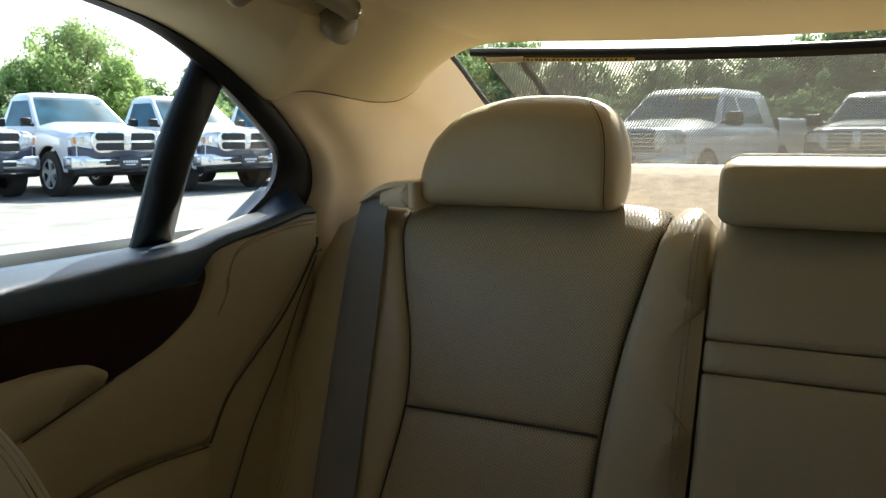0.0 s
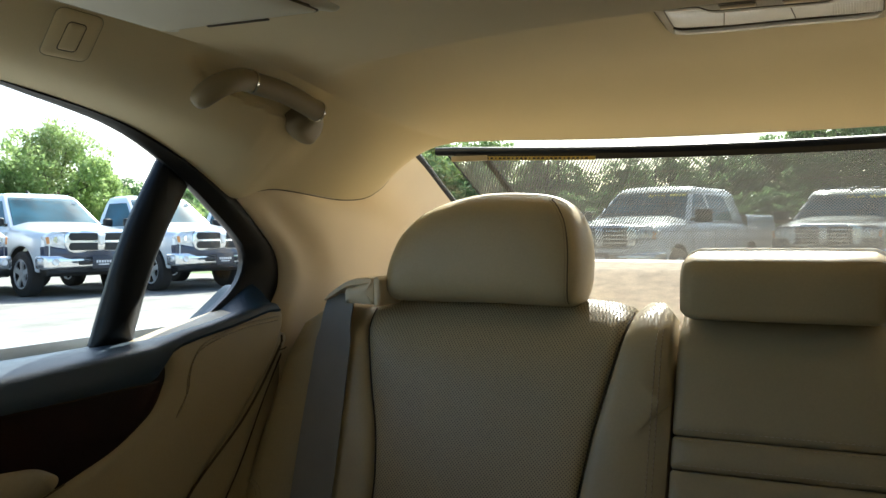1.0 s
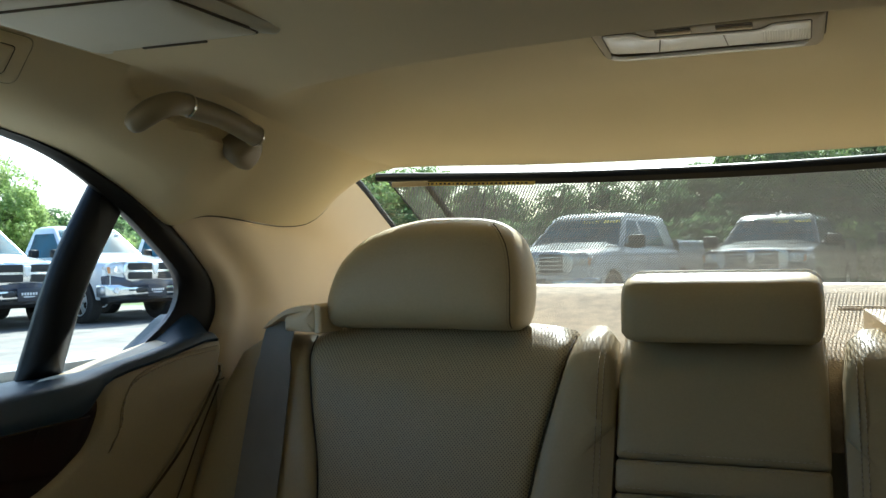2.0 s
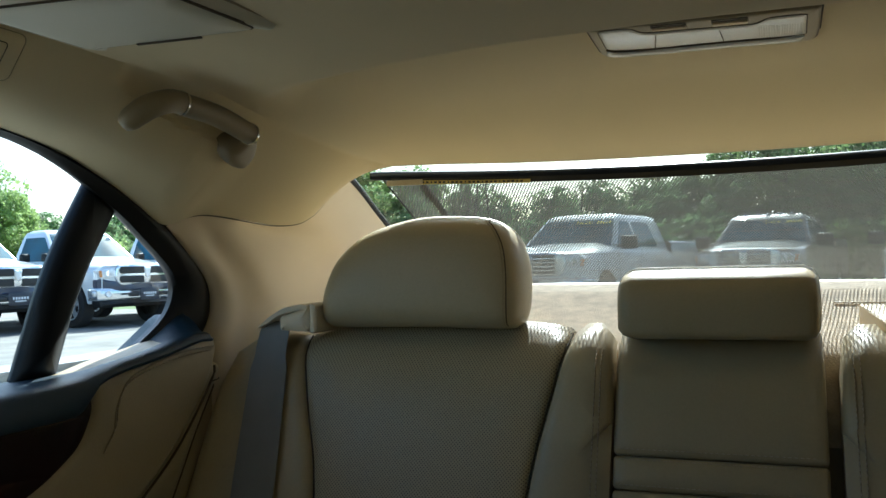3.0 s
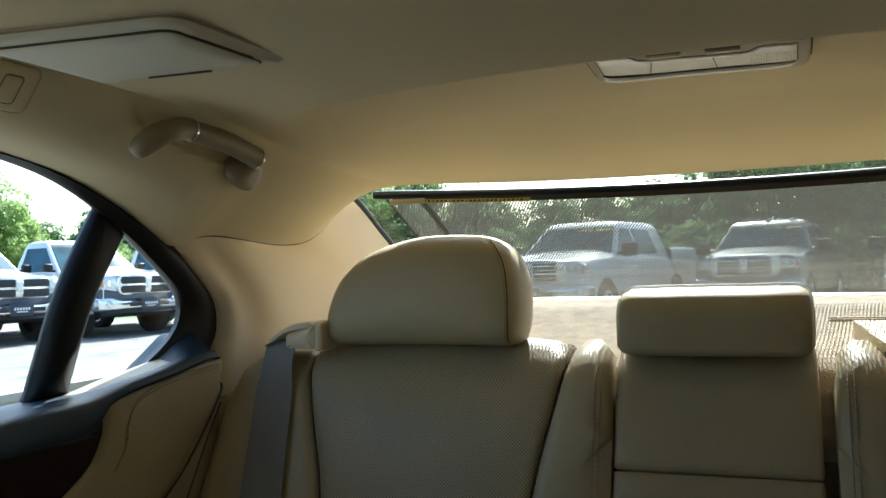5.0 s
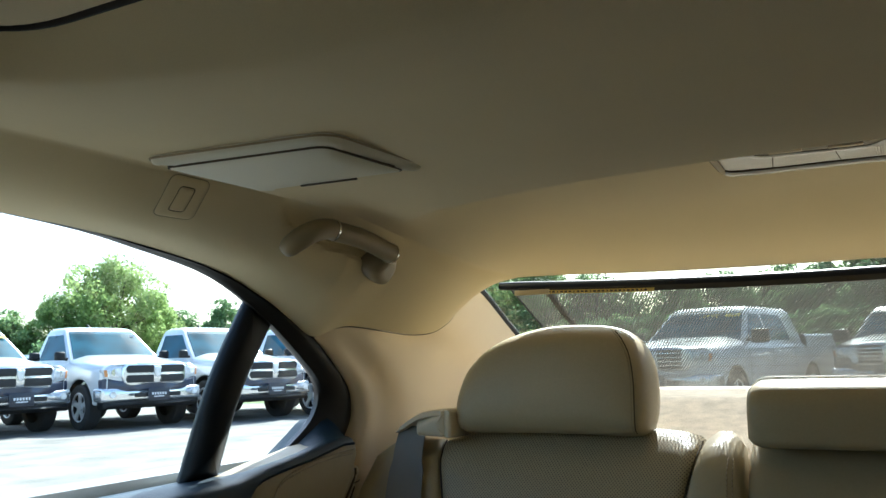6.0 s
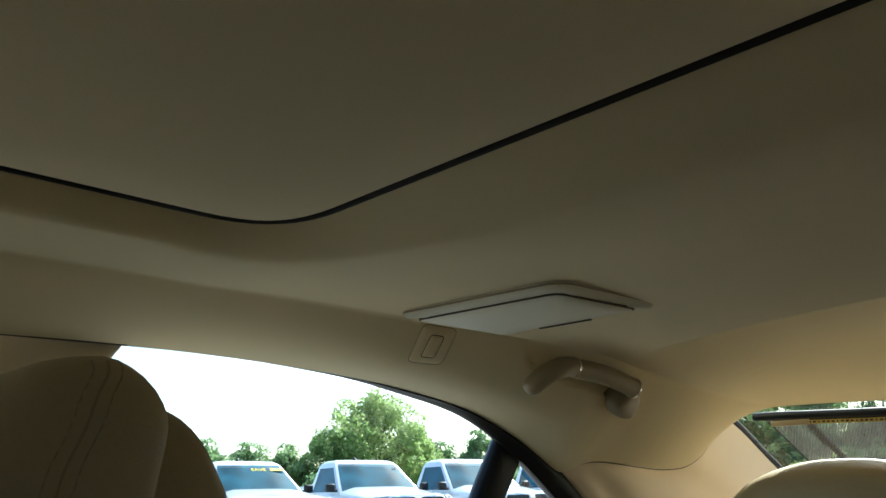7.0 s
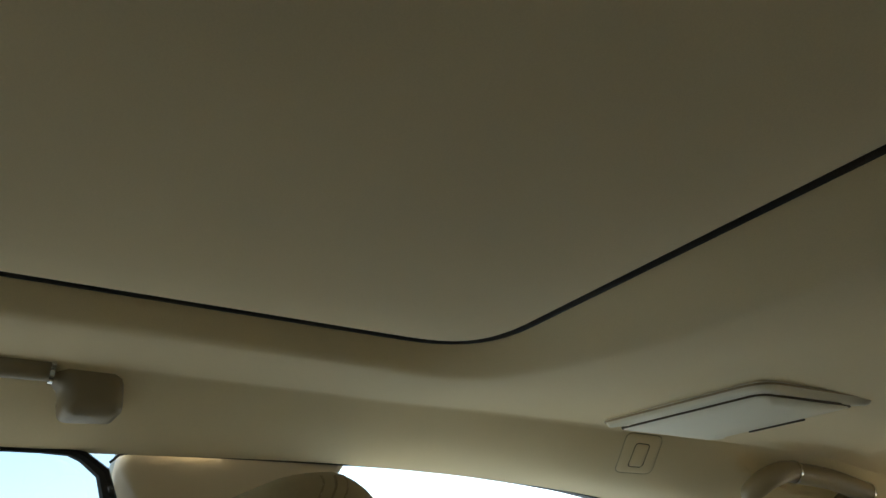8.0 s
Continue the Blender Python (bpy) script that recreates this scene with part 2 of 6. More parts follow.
def edge_distance(P, ring):
    """How far points lie from an outline."""
    A, B = ring, np.roll(ring, -1, 0)
    best = np.full(len(P), 1e9)
    for p, q in zip(A, B):
        d = q - p
        t = np.clip(((P - p) @ d) / max(d @ d, 1e-12), 0, 1)
        best = np.minimum(best, np.linalg.norm(P - p - t[:, None] * d, axis=1))
    return best


def inside(P, ring):
    x, y = P[:, 0], P[:, 1]
    hit = np.zeros(len(P), bool)
    for (x1, y1), (x2, y2) in zip(ring, np.roll(ring, -1, 0)):
        if y1 != y2:
            hit ^= ((y1 > y) != (y2 > y)) & (x < (x2 - x1) * (y - y1) / (y2 - y1) + x1)
    return hit


def puff(outline, profile, place, bm=None, crown=0.0, cell=0.0):
    """A cushion over an outline: the walls rise along the first rows of profile = [(inset, height), ...] up to the last row that is not inset;
    from there the face swells with the distance from its edge. crown: extra height in the middle."""
    bm = bm or bmesh.new()
    ring = np.array(outline, float)
    area = 0.5 * np.sum(ring[:, 0] * np.roll(ring[:, 1], -1) - np.roll(ring[:, 0], -1) * ring[:, 1])
    if area < 0:
        ring = ring[::-1]
    k = max(i for i, (d, h) in enumerate(profile) if d <= 0.0015)
    n = len(ring)
    walls = [[bm.verts.new(place(u, v, h)) for u, v in (inset(ring, d) if d else ring)] for d, h in profile[:k + 1]]
    for r, s in zip(walls, walls[1:]):
        for j in range(n):
            bm.faces.new((r[j], r[(j + 1) % n], s[(j + 1) % n], s[j]))
    if k:
        back = bm.faces.new(walls[0])
        bmesh.ops.triangulate(bm, faces=[back])
    front = profile[k:]
    D, H = [q[0] for q in front], [q[1] for q in front]
    t = np.roll(ring, -1, 0) - np.roll(ring, 1, 0)
    t /= np.maximum(np.linalg.norm(t, axis=1, keepdims=True), 1e-9)
    nrm = np.stack([-t[:, 1], t[:, 0]], axis=1)
    pts = []
    for d in D[1:]:
        q = ring + nrm * d
        ok = inside(q, ring) & (edge_distance(q, ring) > d * 0.93)
        pts.append(q[ok])
    lo, hi = ring.min(0), ring.max(0)
    step = cell or max(float((hi - lo).max()) / 14, float((hi - lo).min()) / 6)
    gx, gy = np.meshgrid(np.arange(lo[0] + step / 2, hi[0], step), np.arange(lo[1] + step / 2, hi[1], step))
    G = np.stack([gx.ravel(), gy.ravel()], axis=1)
    if len(G):
        ok = inside(G, ring)
        G = G[ok]
        G = G[edge_distance(G, ring) > max(D[-1], 0) + step * 0.3] if len(G) else G
        pts.append(G)
    P = np.vstack([ring] + [q for q in pts if len(q)])
    # points closer than a hair are dropped
    keep, seen = list(range(n)), set()
    for i in range(n, len(P)):
        key = (round(P[i][0] / 0.0008), round(P[i][1] / 0.0008))
        if key not in seen:
            seen.add(key)
            keep.append(i)
    P = P[keep]
    res = delaunay_2d_cdt([Vector(q) for q in P], [(i, (i + 1) % n) for i in range(n)], [list(range(n))], 1, 1e-7)
    co, tris, origin = res[0], res[2], res[3]
    Q = np.array([tuple(v) for v in co])
    dist = edge_distance(Q, ring)
    top = float(dist.max()) or 1.0
    verts = []
    for i, q in enumerate(Q):
        o = [w for w in origin[i] if w < n]
        if o:
            verts.append(walls[-1][o[0]])
        else:
            h = float(np.interp(dist[i], D, H)) + crown * (1 - (1 - dist[i] / top) ** 2)
            verts.append(bm.verts.new(place(q[0], q[1], h)))
    for f in tris:
        vs = [verts[i] for i in f]
        if len(set(vs)) == len(vs):
            try:
                bm.faces.new(vs)
            except ValueError:
                pass
    return bm


def tube(pts, radius, seg=8, closed=False, bm=None, flat=1.0, up=(0, 0, 1)):
    """A round (or flattened) rod along pts; radius one number or one a point."""
    bm = bm or bmesh.new()
    P = [Vector(p) for p in pts]
    n = len(P)
    rings = []
    for i, p in enumerate(P):
        a = P[(i - 1) % n] if closed or i else P[0]
        b = P[(i + 1) % n] if closed or i < n - 1 else P[-1]
        t = (b - a).normalized()
        ref = Vector(up) if abs(t.dot(Vector(up))) < 0.95 else Vector((1, 0, 0))
        x = t.cross(ref).normalized()
        y = x.cross(t)
        r = radius[i] if isinstance(radius, (list, tuple, np.ndarray)) else radius
        rings.append([bm.verts.new(p + x * (r * math.cos(k * math.tau / seg)) + y * (r * flat * math.sin(k * math.tau / seg))) for k in range(seg)])
    for i in range(n if closed else n - 1):
        a, b = rings[i], rings[(i + 1) % n]
        for j in range(seg):
            bm.faces.new((a[j], a[(j + 1) % seg], b[(j + 1) % seg], b[j]))
    if not closed:
        bm.faces.new(rings[0])
        bm.faces.new(rings[-1])
    return bm


def box(size, at=(0, 0, 0), bevel=0.0, seg=2, turn=None, bm=None):
    made = bmesh.new()
    bmesh.ops.create_cube(made, size=1, matrix=Matrix.Diagonal((*size, 1)))
    if bevel:
        bmesh.ops.bevel(made, geom=made.edges[:], offset=bevel, segments=seg, profile=0.5, affect="EDGES")
    m = Matrix.Translation(at) @ (turn.to_4x4() if turn is not None else Matrix())
    made.transform(m)
    if bm is None:
        return made
    tmp = bpy.data.meshes.new("tmp")
    made.to_mesh(tmp)
    made.free()
    bm.from_mesh(tmp)
    bpy.data.meshes.remove(tmp)
    return bm


def stitches(line, normal, length=0.0045, gap=0.0022, r=0.0007, bm=None):
    """A row of raised threads along a line of points."""
    bm = bm or bmesh.new()
    P = np.array(line, float)
    s = np.concatenate([[0], np.cumsum(np.linalg.norm(np.diff(P, axis=0), axis=1))])
    q = 0.0
    while q + length < s[-1]:
        a, b = (np.array([np.interp(v, s, P[:, j]) for j in range(3)]) for v in (q, q + length))
        m = (a + b) / 2 + np.array(normal) * r
        tube([a, m, b], [r * 0.5, r, r * 0.5], 5, bm=bm)
        q += length + gap
    return bm


def thick(rows, depth, bm=None):
    """A sheet over rows of points with a second sheet behind it, moved by depth (a vector), and closed rims."""
    bm, A = grid(rows, bm)
    _, B = grid([[Vector(p) + Vector(depth) for p in r] for r in rows], bm)
    rim = [(i, 0) for i in range(len(A))] + [(len(A) - 1, j) for j in range(1, len(A[0]))] + \
          [(i, len(A[0]) - 1) for i in range(len(A) - 2, -1, -1)] + [(0, j) for j in range(len(A[0]) - 2, 0, -1)]
    for (i, j), (k, l) in zip(rim, rim[1:] + rim[:1]):
        bm.faces.new((A[i][j], A[k][l], B[k][l], B[i][j]))
    return bm


# ---- cabin: shape of the car's inside (x across, y towards the rear, z up) ----
def side_x(z):
    """The leaning plane of the side windows."""
    return -0.718 - 0.15 * (1.2 - z)


EDGE = [(0.30, 1.2845), (0.47, 1.2850), (0.624, 1.276), (0.717, 1.2655), (0.825, 1.2505), (0.939, 1.215), (1.042, 1.1665),
        (1.114, 1.125), (1.165, 1.082), (1.180, 1.037), (1.165, 1.000), (1.120, 0.975)]            # lining's edge along the rear side window
GLASS_EDGE = [(0.30, 1.2843), (0.45, 1.2848), (0.614, 1.2755), (0.709, 1.2620), (0.815, 1.2425), (0.891, 1.217), (0.953, 1.186),
              (1.008, 1.153), (1.088, 1.098), (1.104, 1.067), (1.088, 1.036), (1.040, 1.003)]
SILL_EDGE = [(1.040, 0.993), (0.98, 0.980), (0.885, 0.977), (0.80, 0.976), (0.634, 0.975), (0.30, 0.972)]
SEAM = [(-0.722, 1.056, 1.165), (-0.700, 1.118, 1.181), (-0.655, 1.243, 1.168), (-0.620, 1.289, 1.184), (-0.575, 1.312, 1.246)]
SUNROOF = (0.420, -0.50, 0.336)


def smooth(t):
    t = min(max(t, 0.0), 1.0)
    return t * t * (3 - 2 * t)


def sunroof_lift(x, y):
    """The lining slopes up to the sunroof from a soft ridge that lies close along its sides and farther off behind it."""
    hw, y0, y1 = SUNROOF
    r = 0.075
    qx, qy = abs(x) - (hw - r), abs(y - (y0 + y1) / 2) - ((y1 - y0) / 2 - r)
    d = math.hypot(max(qx, 0), max(qy, 0)) + min(max(qx, qy), 0) - r
    w = 0.026 + 0.026 * smooth((y - 0.24) / 0.12) + 0.030 * smooth((y - 0.30) / 0.05) * smooth((0.39 - abs(x)) / 0.14)
    rise = 0.0205 * max(0.0, 1 - max(d, 0.0) / w) ** 1.25
    ridge = -0.0075 * smooth(1 - (d - w) / 0.15)
    return rise + ridge + 0.035 * smooth((-0.0020 - d) / 0.012)


def head_scoop(x, y):
    """Behind a crease across the car the lining is hollowed out over the rear seats' heads."""
    line = 0.852 + 0.30 * x * x + 0.5 * x ** 4
    side = smooth((0.565 - abs(x)) / 0.20)
    before = -0.0085 * smooth((y - line + 0.30) / 0.30) * (1 - smooth((y - line) / 0.030))
    after = 0.040 * smooth((y - line + 0.003) / 0.085) * (1 - smooth((y - 1.18) / 0.20))
    return (before + after) * side


def handle_dent(p):
    """A shallow hollow in the roof rail behind the rear grab handle."""
    if p.x < -0.52:
        w = smooth((1.1 - abs((p.y - 0.930) / 0.130) ** 3 - abs((p.z - 1.2925 + 0.17 * (p.y - 0.93)) / 0.019) ** 2) * 1.6)
        p.x -= 0.010 * w
        p.z += 0.002 * w
    return p


def coons(top, bottom, left, right, n, m):
    """A patch between four curves: top and bottom run across, left and right run down."""
    T, B, L, R = spline(top, n), spline(bottom, n), spline(left, m), spline(right, m)
    rows = []
    for j in range(m):
        v = j / (m - 1)
        row = []
        for i in range(n):
            u = i / (n - 1)
            p = (1 - v) * T[i] + v * B[i] + (1 - u) * L[j] + u * R[j] - ((1 - u) * (1 - v) * T[0] + u * (1 - v) * T[-1] + (1 - u) * v * B[0] + u * v * B[-1])
            row.append(Vector(p))
        rows.append(row)
    return rows


def flipped(rows, sx):
    return [[Vector((p[0] * sx, p[1], p[2])) for p in r] for r in rows]


RAIL = []      # cross-sections of the left roof rail


def on_rail(y, d, h):
    """A point on the left roof rail: along the car, metres below its fold, and out of its face."""
    def down(line):
        left = d
        for a, b in zip(line[::-1], line[-2::-1]):
            step = (b - a).length
            if left <= step:
                return a.lerp(b, left / step)
            left -= step
        return line[0]
    P = [down(r) for r in RAIL if abs(r[-1].y - y) < 0.12]
    i = next(i for i in range(len(P) - 1) if P[i + 1].y >= y)
    return P[i].lerp(P[i + 1], (y - P[i].y) / max(P[i + 1].y - P[i].y, 1e-6)) + Vector((0.75, 0, -0.66)) * h


def build_ceiling():
    edge = [(-0.700, -1.00, 1.230), (-0.705, -0.50, 1.262), (-0.706, 0.00, 1.2745), (-0.705, 0.35, 1.2848), (-0.707, 0.624, 1.276), (-0.711, 0.825, 1.2505),
            (-0.717, 0.939, 1.215), (-0.720, 1.00, 1.188), SEAM[0], SEAM[1], SEAM[2], SEAM[3], SEAM[4]]
    crease = [(-0.50, -1.00, 1.270), (-0.56, -0.50, 1.316), (-0.572, 0.00, 1.323), (-0.565, 0.35, 1.322), (-0.558, 0.62, 1.3200), (-0.560, 0.80, 1.3190),
              (-0.560, 0.915, 1.3165), (-0.557, 0.955, 1.3135), (-0.555, 1.02, 1.304), (-0.550, 1.09, 1.292), (-0.54, 1.18, 1.279), (-0.53, 1.26, 1.268), (-0.50, 1.328, 1.257)]
    middle = [(0, -1.00, 1.275), (0, -0.50, 1.318), (0, 0.00, 1.320), (0, 0.35, 1.320), (0, 0.62, 1.320), (0, 0.76, 1.3195),
              (0, 0.858, 1.3185), (0, 0.882, 1.318), (0, 0.96, 1.3155), (0, 1.06, 1.308), (0, 1.17, 1.294), (0, 1.28, 1.275), (0, 1.382, 1.2535)]
    bend_x = [0.08, 0.07, 0.055, 0.058, 0.062, 0.076, 0.068, 0.056, 0.070, 0.070, 0.055, 0.045, 0.035]      # how far outside the fold the rail's bend lies
    bend_z = [0.5, 0.45, 0.38, 0.25, -0.10, 0.08, 0.20, 0.30, 0.45, 0.5, 0.5, 0.5, 0.5]                    # and its height between edge and fold
    sharp = [0, 0, 0, 0.25, 0.85, 1, 1, 0.6, 0.2, 0, 0, 0, 0]
    steps = [14, 34, 54, 46, 22, 18, 14, 16, 16, 14, 12, 12]                                              # rows from station to station
    t = np.concatenate([i + np.linspace(0, 1, k, endpoint=False) for i, k in enumerate(steps)] + [[len(edge) - 1]])
    def along(pts):
        P = np.array(pts)
        D = P
        out = []
        for q in t:
            i = min(int(q), len(D) - 2)
            f = q - i
            p0, p1, p2, p3 = D[max(i - 1, 0)], D[i], D[i + 1], D[min(i + 2, len(D) - 1)]
            out.append(0.5 * (2 * p1 + (p2 - p0) * f + (2 * p0 - 5 * p1 + 4 * p2 - p3) * f * f + (3 * p1 - p0 - 3 * p2 + p3) * f ** 3))
        return np.array(out)
    E, C, M = along(edge), along(crease), along(middle)
    BX, BZ, K = (np.interp(t, range(len(q)), q) for q in (bend_x, bend_z, sharp))
    rows = []
    for e, c, m, bx, bz, k in zip(E, C, M, BX, BZ, K):
        ctrl = np.array([c[0] - bx, (e[1] + c[1]) / 2, e[2] + (c[2] - e[2]) * bz])
        half = [(1 - k) * ((1 - s) ** 2 * e + 2 * s * (1 - s) * ctrl + s * s * c) + k * ((1 - s) ** 3 * e + 3 * s * (1 - s) * ctrl + s ** 3 * c) for s in np.linspace(0, 1, 36)]
        RAIL.append([Vector(p) for p in half])
        half += [c + (m - c) * np.array([s, s * (2 - s), s * (2 - s)]) for s in np.linspace(0, 1, 84)[1:]]
        half = [handle_dent(Vector((p[0], p[1], p[2] + sunroof_lift(p[0], p[1]) + head_scoop(p[0], p[1])))) for p in half]
        rows.append(half + [Vector((-p.x, p.y, p.z)) for p in half[-2::-1]])
    bm = thick(rows, (0, 0, 0.045))
    tagged(part("ceiling", bm, M_liner, angle=38), "beige fabric headliner of a saloon car", "headliner", kind="structure")
    for sx in (-1, 1):
        line = [Vector((p[0] * -sx + 0.002 * sx, p[1], p[2] - 0.0005)) for p in spline(SEAM, 50)]
        tagged(part("trim_seam", tube(line, 0.0014, 6), M_groove), "dark narrow joint between headliner and pillar trim", "trim joint", kind="structure")


def build_sunroof():
    root = empty("sunroof", "closed sliding sunroof panel covered in beige fabric", "sunroof", at=(0, -0.1, 1.33))
    hw, y0, y1 = SUNROOF
    out = dense(round_poly([(-hw, y0), (hw, y0), (hw, y1), (-hw, y1)], 0.075, 10), 0.015)
    place = lambda u, v, h: Vector((u, v + 0.1, 1.3390 - 1.33 - h))
    part("panel", puff(inset(out, 0.0056), [(0.0, -0.020), (0.0, 0.000), (0.001, 0.0050), (0.003, 0.0076), (0.006, 0.0090), (0.012, 0.0110), (0.022, 0.0134), (0.040, 0.0168), (0.065, 0.0190), (0.09, 0.0200)], place, cell=0.02), M_liner, root, angle=60)
    rim = lambda d, z: [Vector((p[0], p[1] + 0.1, z)) for p in inset(out, d)]
    part("seal", grid([rim(0.0004, 0.0060), rim(0.0008, 0.0012), rim(0.0020, 0.0002), rim(0.0034, 0.0010), rim(0.0044, 0.0034), rim(0.0048, 0.0080), rim(0.0050, 0.028)], close_v=True)[0], M_rubber, root, "black rubber seal round the sunroof", angle=80)


def build_pillars():
    for sx, nm in ((1, "left"), (-1, "right")):
        top = [(p[0] - 0.004, p[1] + 0.002, p[2] + 0.004) for p in SEAM]
        left = [(side_x(z) + 0.004, y, z) for y, z in EDGE[6:11]] + [(-0.752, 1.155, 0.960), (-0.757, 1.150, 0.88)]
        left[0] = top[0]
        right = [top[-1], (-0.592, 1.40, 1.226), (-0.600, 1.50, 1.183), (-0.606, 1.65, 1.115), (-0.612, 1.80, 1.050), (-0.62, 1.84, 0.98)]
        bottom = [left[-1], (-0.705, 1.17, 0.88), (-0.672, 1.30, 0.90), (-0.64, 1.60, 0.95), right[-1]]
        rows = coons(top, bottom, left, right, 56, 40)
        for j, r_ in enumerate(rows):
            for i, p in enumerate(r_):
                u, v = i / 55, j / 39
                p.x -= 0.011 * math.exp(-((u - 0.13) / 0.060) ** 2) * smooth(v / 0.25) * smooth(u / 0.05)
        tagged(part("pillar_" + nm, thick(flipped(rows, sx), (-0.05 * sx, 0, 0.01)), M_trim, angle=70), "beige moulded rear pillar trim of a car", "pillar trim", kind="structure")
        # middle pillar between the doors
        out = round_poly([(0.118, 0.60), (0.30, 0.60), (0.303, 1.10), (0.312, 1.235), (0.346, 1.285), (0.356, 1.306), (0.112, 1.306)], [0.02, 0.02, 0.3, 0.04, 0.002, 0.002, 0.04], 8)
        pl = lambda u, v, h: Vector(((side_x(v) - 0.0055 + h) * sx, u, v))
        tagged(part("middle_pillar_" + nm, puff(out, [(0, -0.05), (0, -0.006), (0.003, -0.001), (0.008, 0.001), (0.014, 0.0015)], pl, cell=0.02), M_trim, angle=60),
               "beige plastic middle pillar trim between the doors", "pillar trim", kind="structure")
        seam = [Vector(((side_x(z) + 0.0015) * sx, y, z)) for y, z in spline([(0.103, 1.270), (0.115, 1.2795), (0.15, 1.2815), (0.346, 1.2852)], 24)]
        tagged(part("trim_seam", tube(seam, 0.0014, 6), M_groove), "dark narrow joint above the middle pillar trim", "trim joint", kind="structure")
        seal = [Vector(((side_x(z) + 0.004) * sx, y, z)) for y, z in spline([(-0.3, 1.264), (0.045, 1.2765), (0.078, 1.2735), (0.098, 1.260), (0.107, 1.235), (0.115, 1.15), (0.119, 0.97)], 30)]
        tagged(part("door_seal", tube(seal, list(np.interp(np.linspace(0, 1, 30), [0, 0.48, 0.60, 1], [0.003, 0.003, 0.0075, 0.0085])), 8, up=(1, 0, 0)), M_rubber), "black rubber seal of the front side window", "door seal", kind="structure")


def build_rear_door(sx, nm):
    root = empty("door_" + nm, "beige and dark wood rear door with black window frame", "car door", kind="structure")
    A, B = spline(EDGE, 80), spline(GLASS_EDGE, 80)
    T = np.gradient(A, axis=0)
    N = np.stack([-T[:, 1], T[:, 0]], axis=1) / np.linalg.norm(T, axis=1, keepdims=True)      # away from the glass
    rows = []
    for a, b, up in zip(A, B, N):
        xa, xb = side_x(a[1]), side_x(b[1])
        m = (a + b) / 2
        out = a + up * 0.016
        rows.append([Vector((xa - 0.020, *out)), Vector((xa - 0.004, *(a * 0.4 + out * 0.6))), Vector((xa + 0.0005, a[0], a[1])), Vector((xa + 0.002 + (xb - xa) * 0.25, *(a * 0.75 + b * 0.25))), Vector(((xa + xb) / 2 - 0.004, *m)),
                     Vector((xb - 0.010, *(a * 0.12 + b * 0.88 + up * 0.0015))), Vector((xb - 0.016, *(b + up * 0.005))), Vector((xb - 0.030, *(b + up * 0.012)))])
    part("window_frame", grid(flipped(rows, sx))[0], M_black, root, "black plastic window surround", angle=50)
    out = np.vstack([spline(GLASS_EDGE, 40), spline(SILL_EDGE, 24)[1:]])
    bm = bmesh.new()
    bm.faces.new([bm.verts.new(((side_x(z) - 0.024) * sx, y, z)) for y, z in inset(out, -0.004)])
    pane = part("pane", bm, M_glass if sx > 0 else M_dimming_glass, root, "clear side window glass" if sx > 0 else "unseen side window glass, darkened to keep light out")
    pane.visible_shadow = sx < 0
    # narrow upright bar that divides the door glass from the quarter glass
    bar = round_poly([(0.845, 0.972), (0.908, 0.972), (0.933, 1.085), (0.992, 1.200), (0.935, 1.224), (0.880, 1.115)], [0.005, 0.005, 0.2, 0.005, 0.005, 0.2], 7)
    part("division_bar", puff(bar, [(0.004, -0.024), (0, -0.014), (0.004, -0.004), (0.012, 0.003), (0.02, 0.006)], lambda u, v, h: Vector(((side_x(v) - 0.014 + h) * sx, u, v))), M_black, root,
         "black division bar of the window", angle=80)
    # sill: dark ledge under the glass
    ys = np.linspace(0.30, 1.125, 60)
    S = np.array(sorted(SILL_EDGE + [(1.088, 1.020), (1.12, 1.040)]))
    wy, wz = zip(*[(0.30, 0.962), (0.60, 0.964), (0.76, 0.970), (0.881, 0.976), (0.947, 0.989), (1.019, 0.998), (1.099, 1.012), (1.139, 1.010)])
    rows = []
    for y in ys:
        g, c = np.interp(y, S[:, 0], S[:, 1]), np.interp(y, wy, wz)
        low = 0.930 + 0.006 * (y - 0.3) if y < 0.86 else 0.9334 + (c - 0.012 - 0.9334) * smooth((y - 0.86) / 0.05)
        xo = -0.7605 + 0.15 * (g - 0.975)
        k = smooth((0.86 - y) / 0.10)
        rows.append([Vector((-0.80, y, g - 0.004)), Vector((xo, y, g)), Vector((xo + 0.018, y, g * 0.6 + c * 0.4 + 0.001)), Vector((-0.716 - 0.006 * k, y, c + 0.0012)), Vector((-0.707 - 0.0085 * k, y, c)), Vector((-0.702 - 0.0085 * k, y, c - 0.0025)), Vector((-0.699 - 0.0075 * k, y, c - 0.0065)),
                     Vector((-0.696 - 0.003 * k, y, (c - 0.008) * 0.5 + low * 0.5)), Vector((-0.6955, y, low + 0.004)), Vector((-0.697, y, low)), Vector((-0.73, y, low - 0.004))])
    part("sill", grid(flipped(rows, sx))[0], M_sill, root, "dark blue-black grained sill ledge", angle=50)
    side = lambda x0: (lambda u, v, h: Vector(((x0 + h) * sx, u, v)))
    wood = round_poly([(0.30, 0.862), (0.59, 0.869), (0.691, 0.862), (0.726, 0.850), (0.733, 0.844), (0.817, 0.868), (0.873, 0.901), (0.891, 0.934), (0.892, 0.948), (0.30, 0.948)],
                      [0.0, 0.05, 0.03, 0.01, 0.01, 0.04, 0.04, 0.02, 0.01, 0.0], 5)
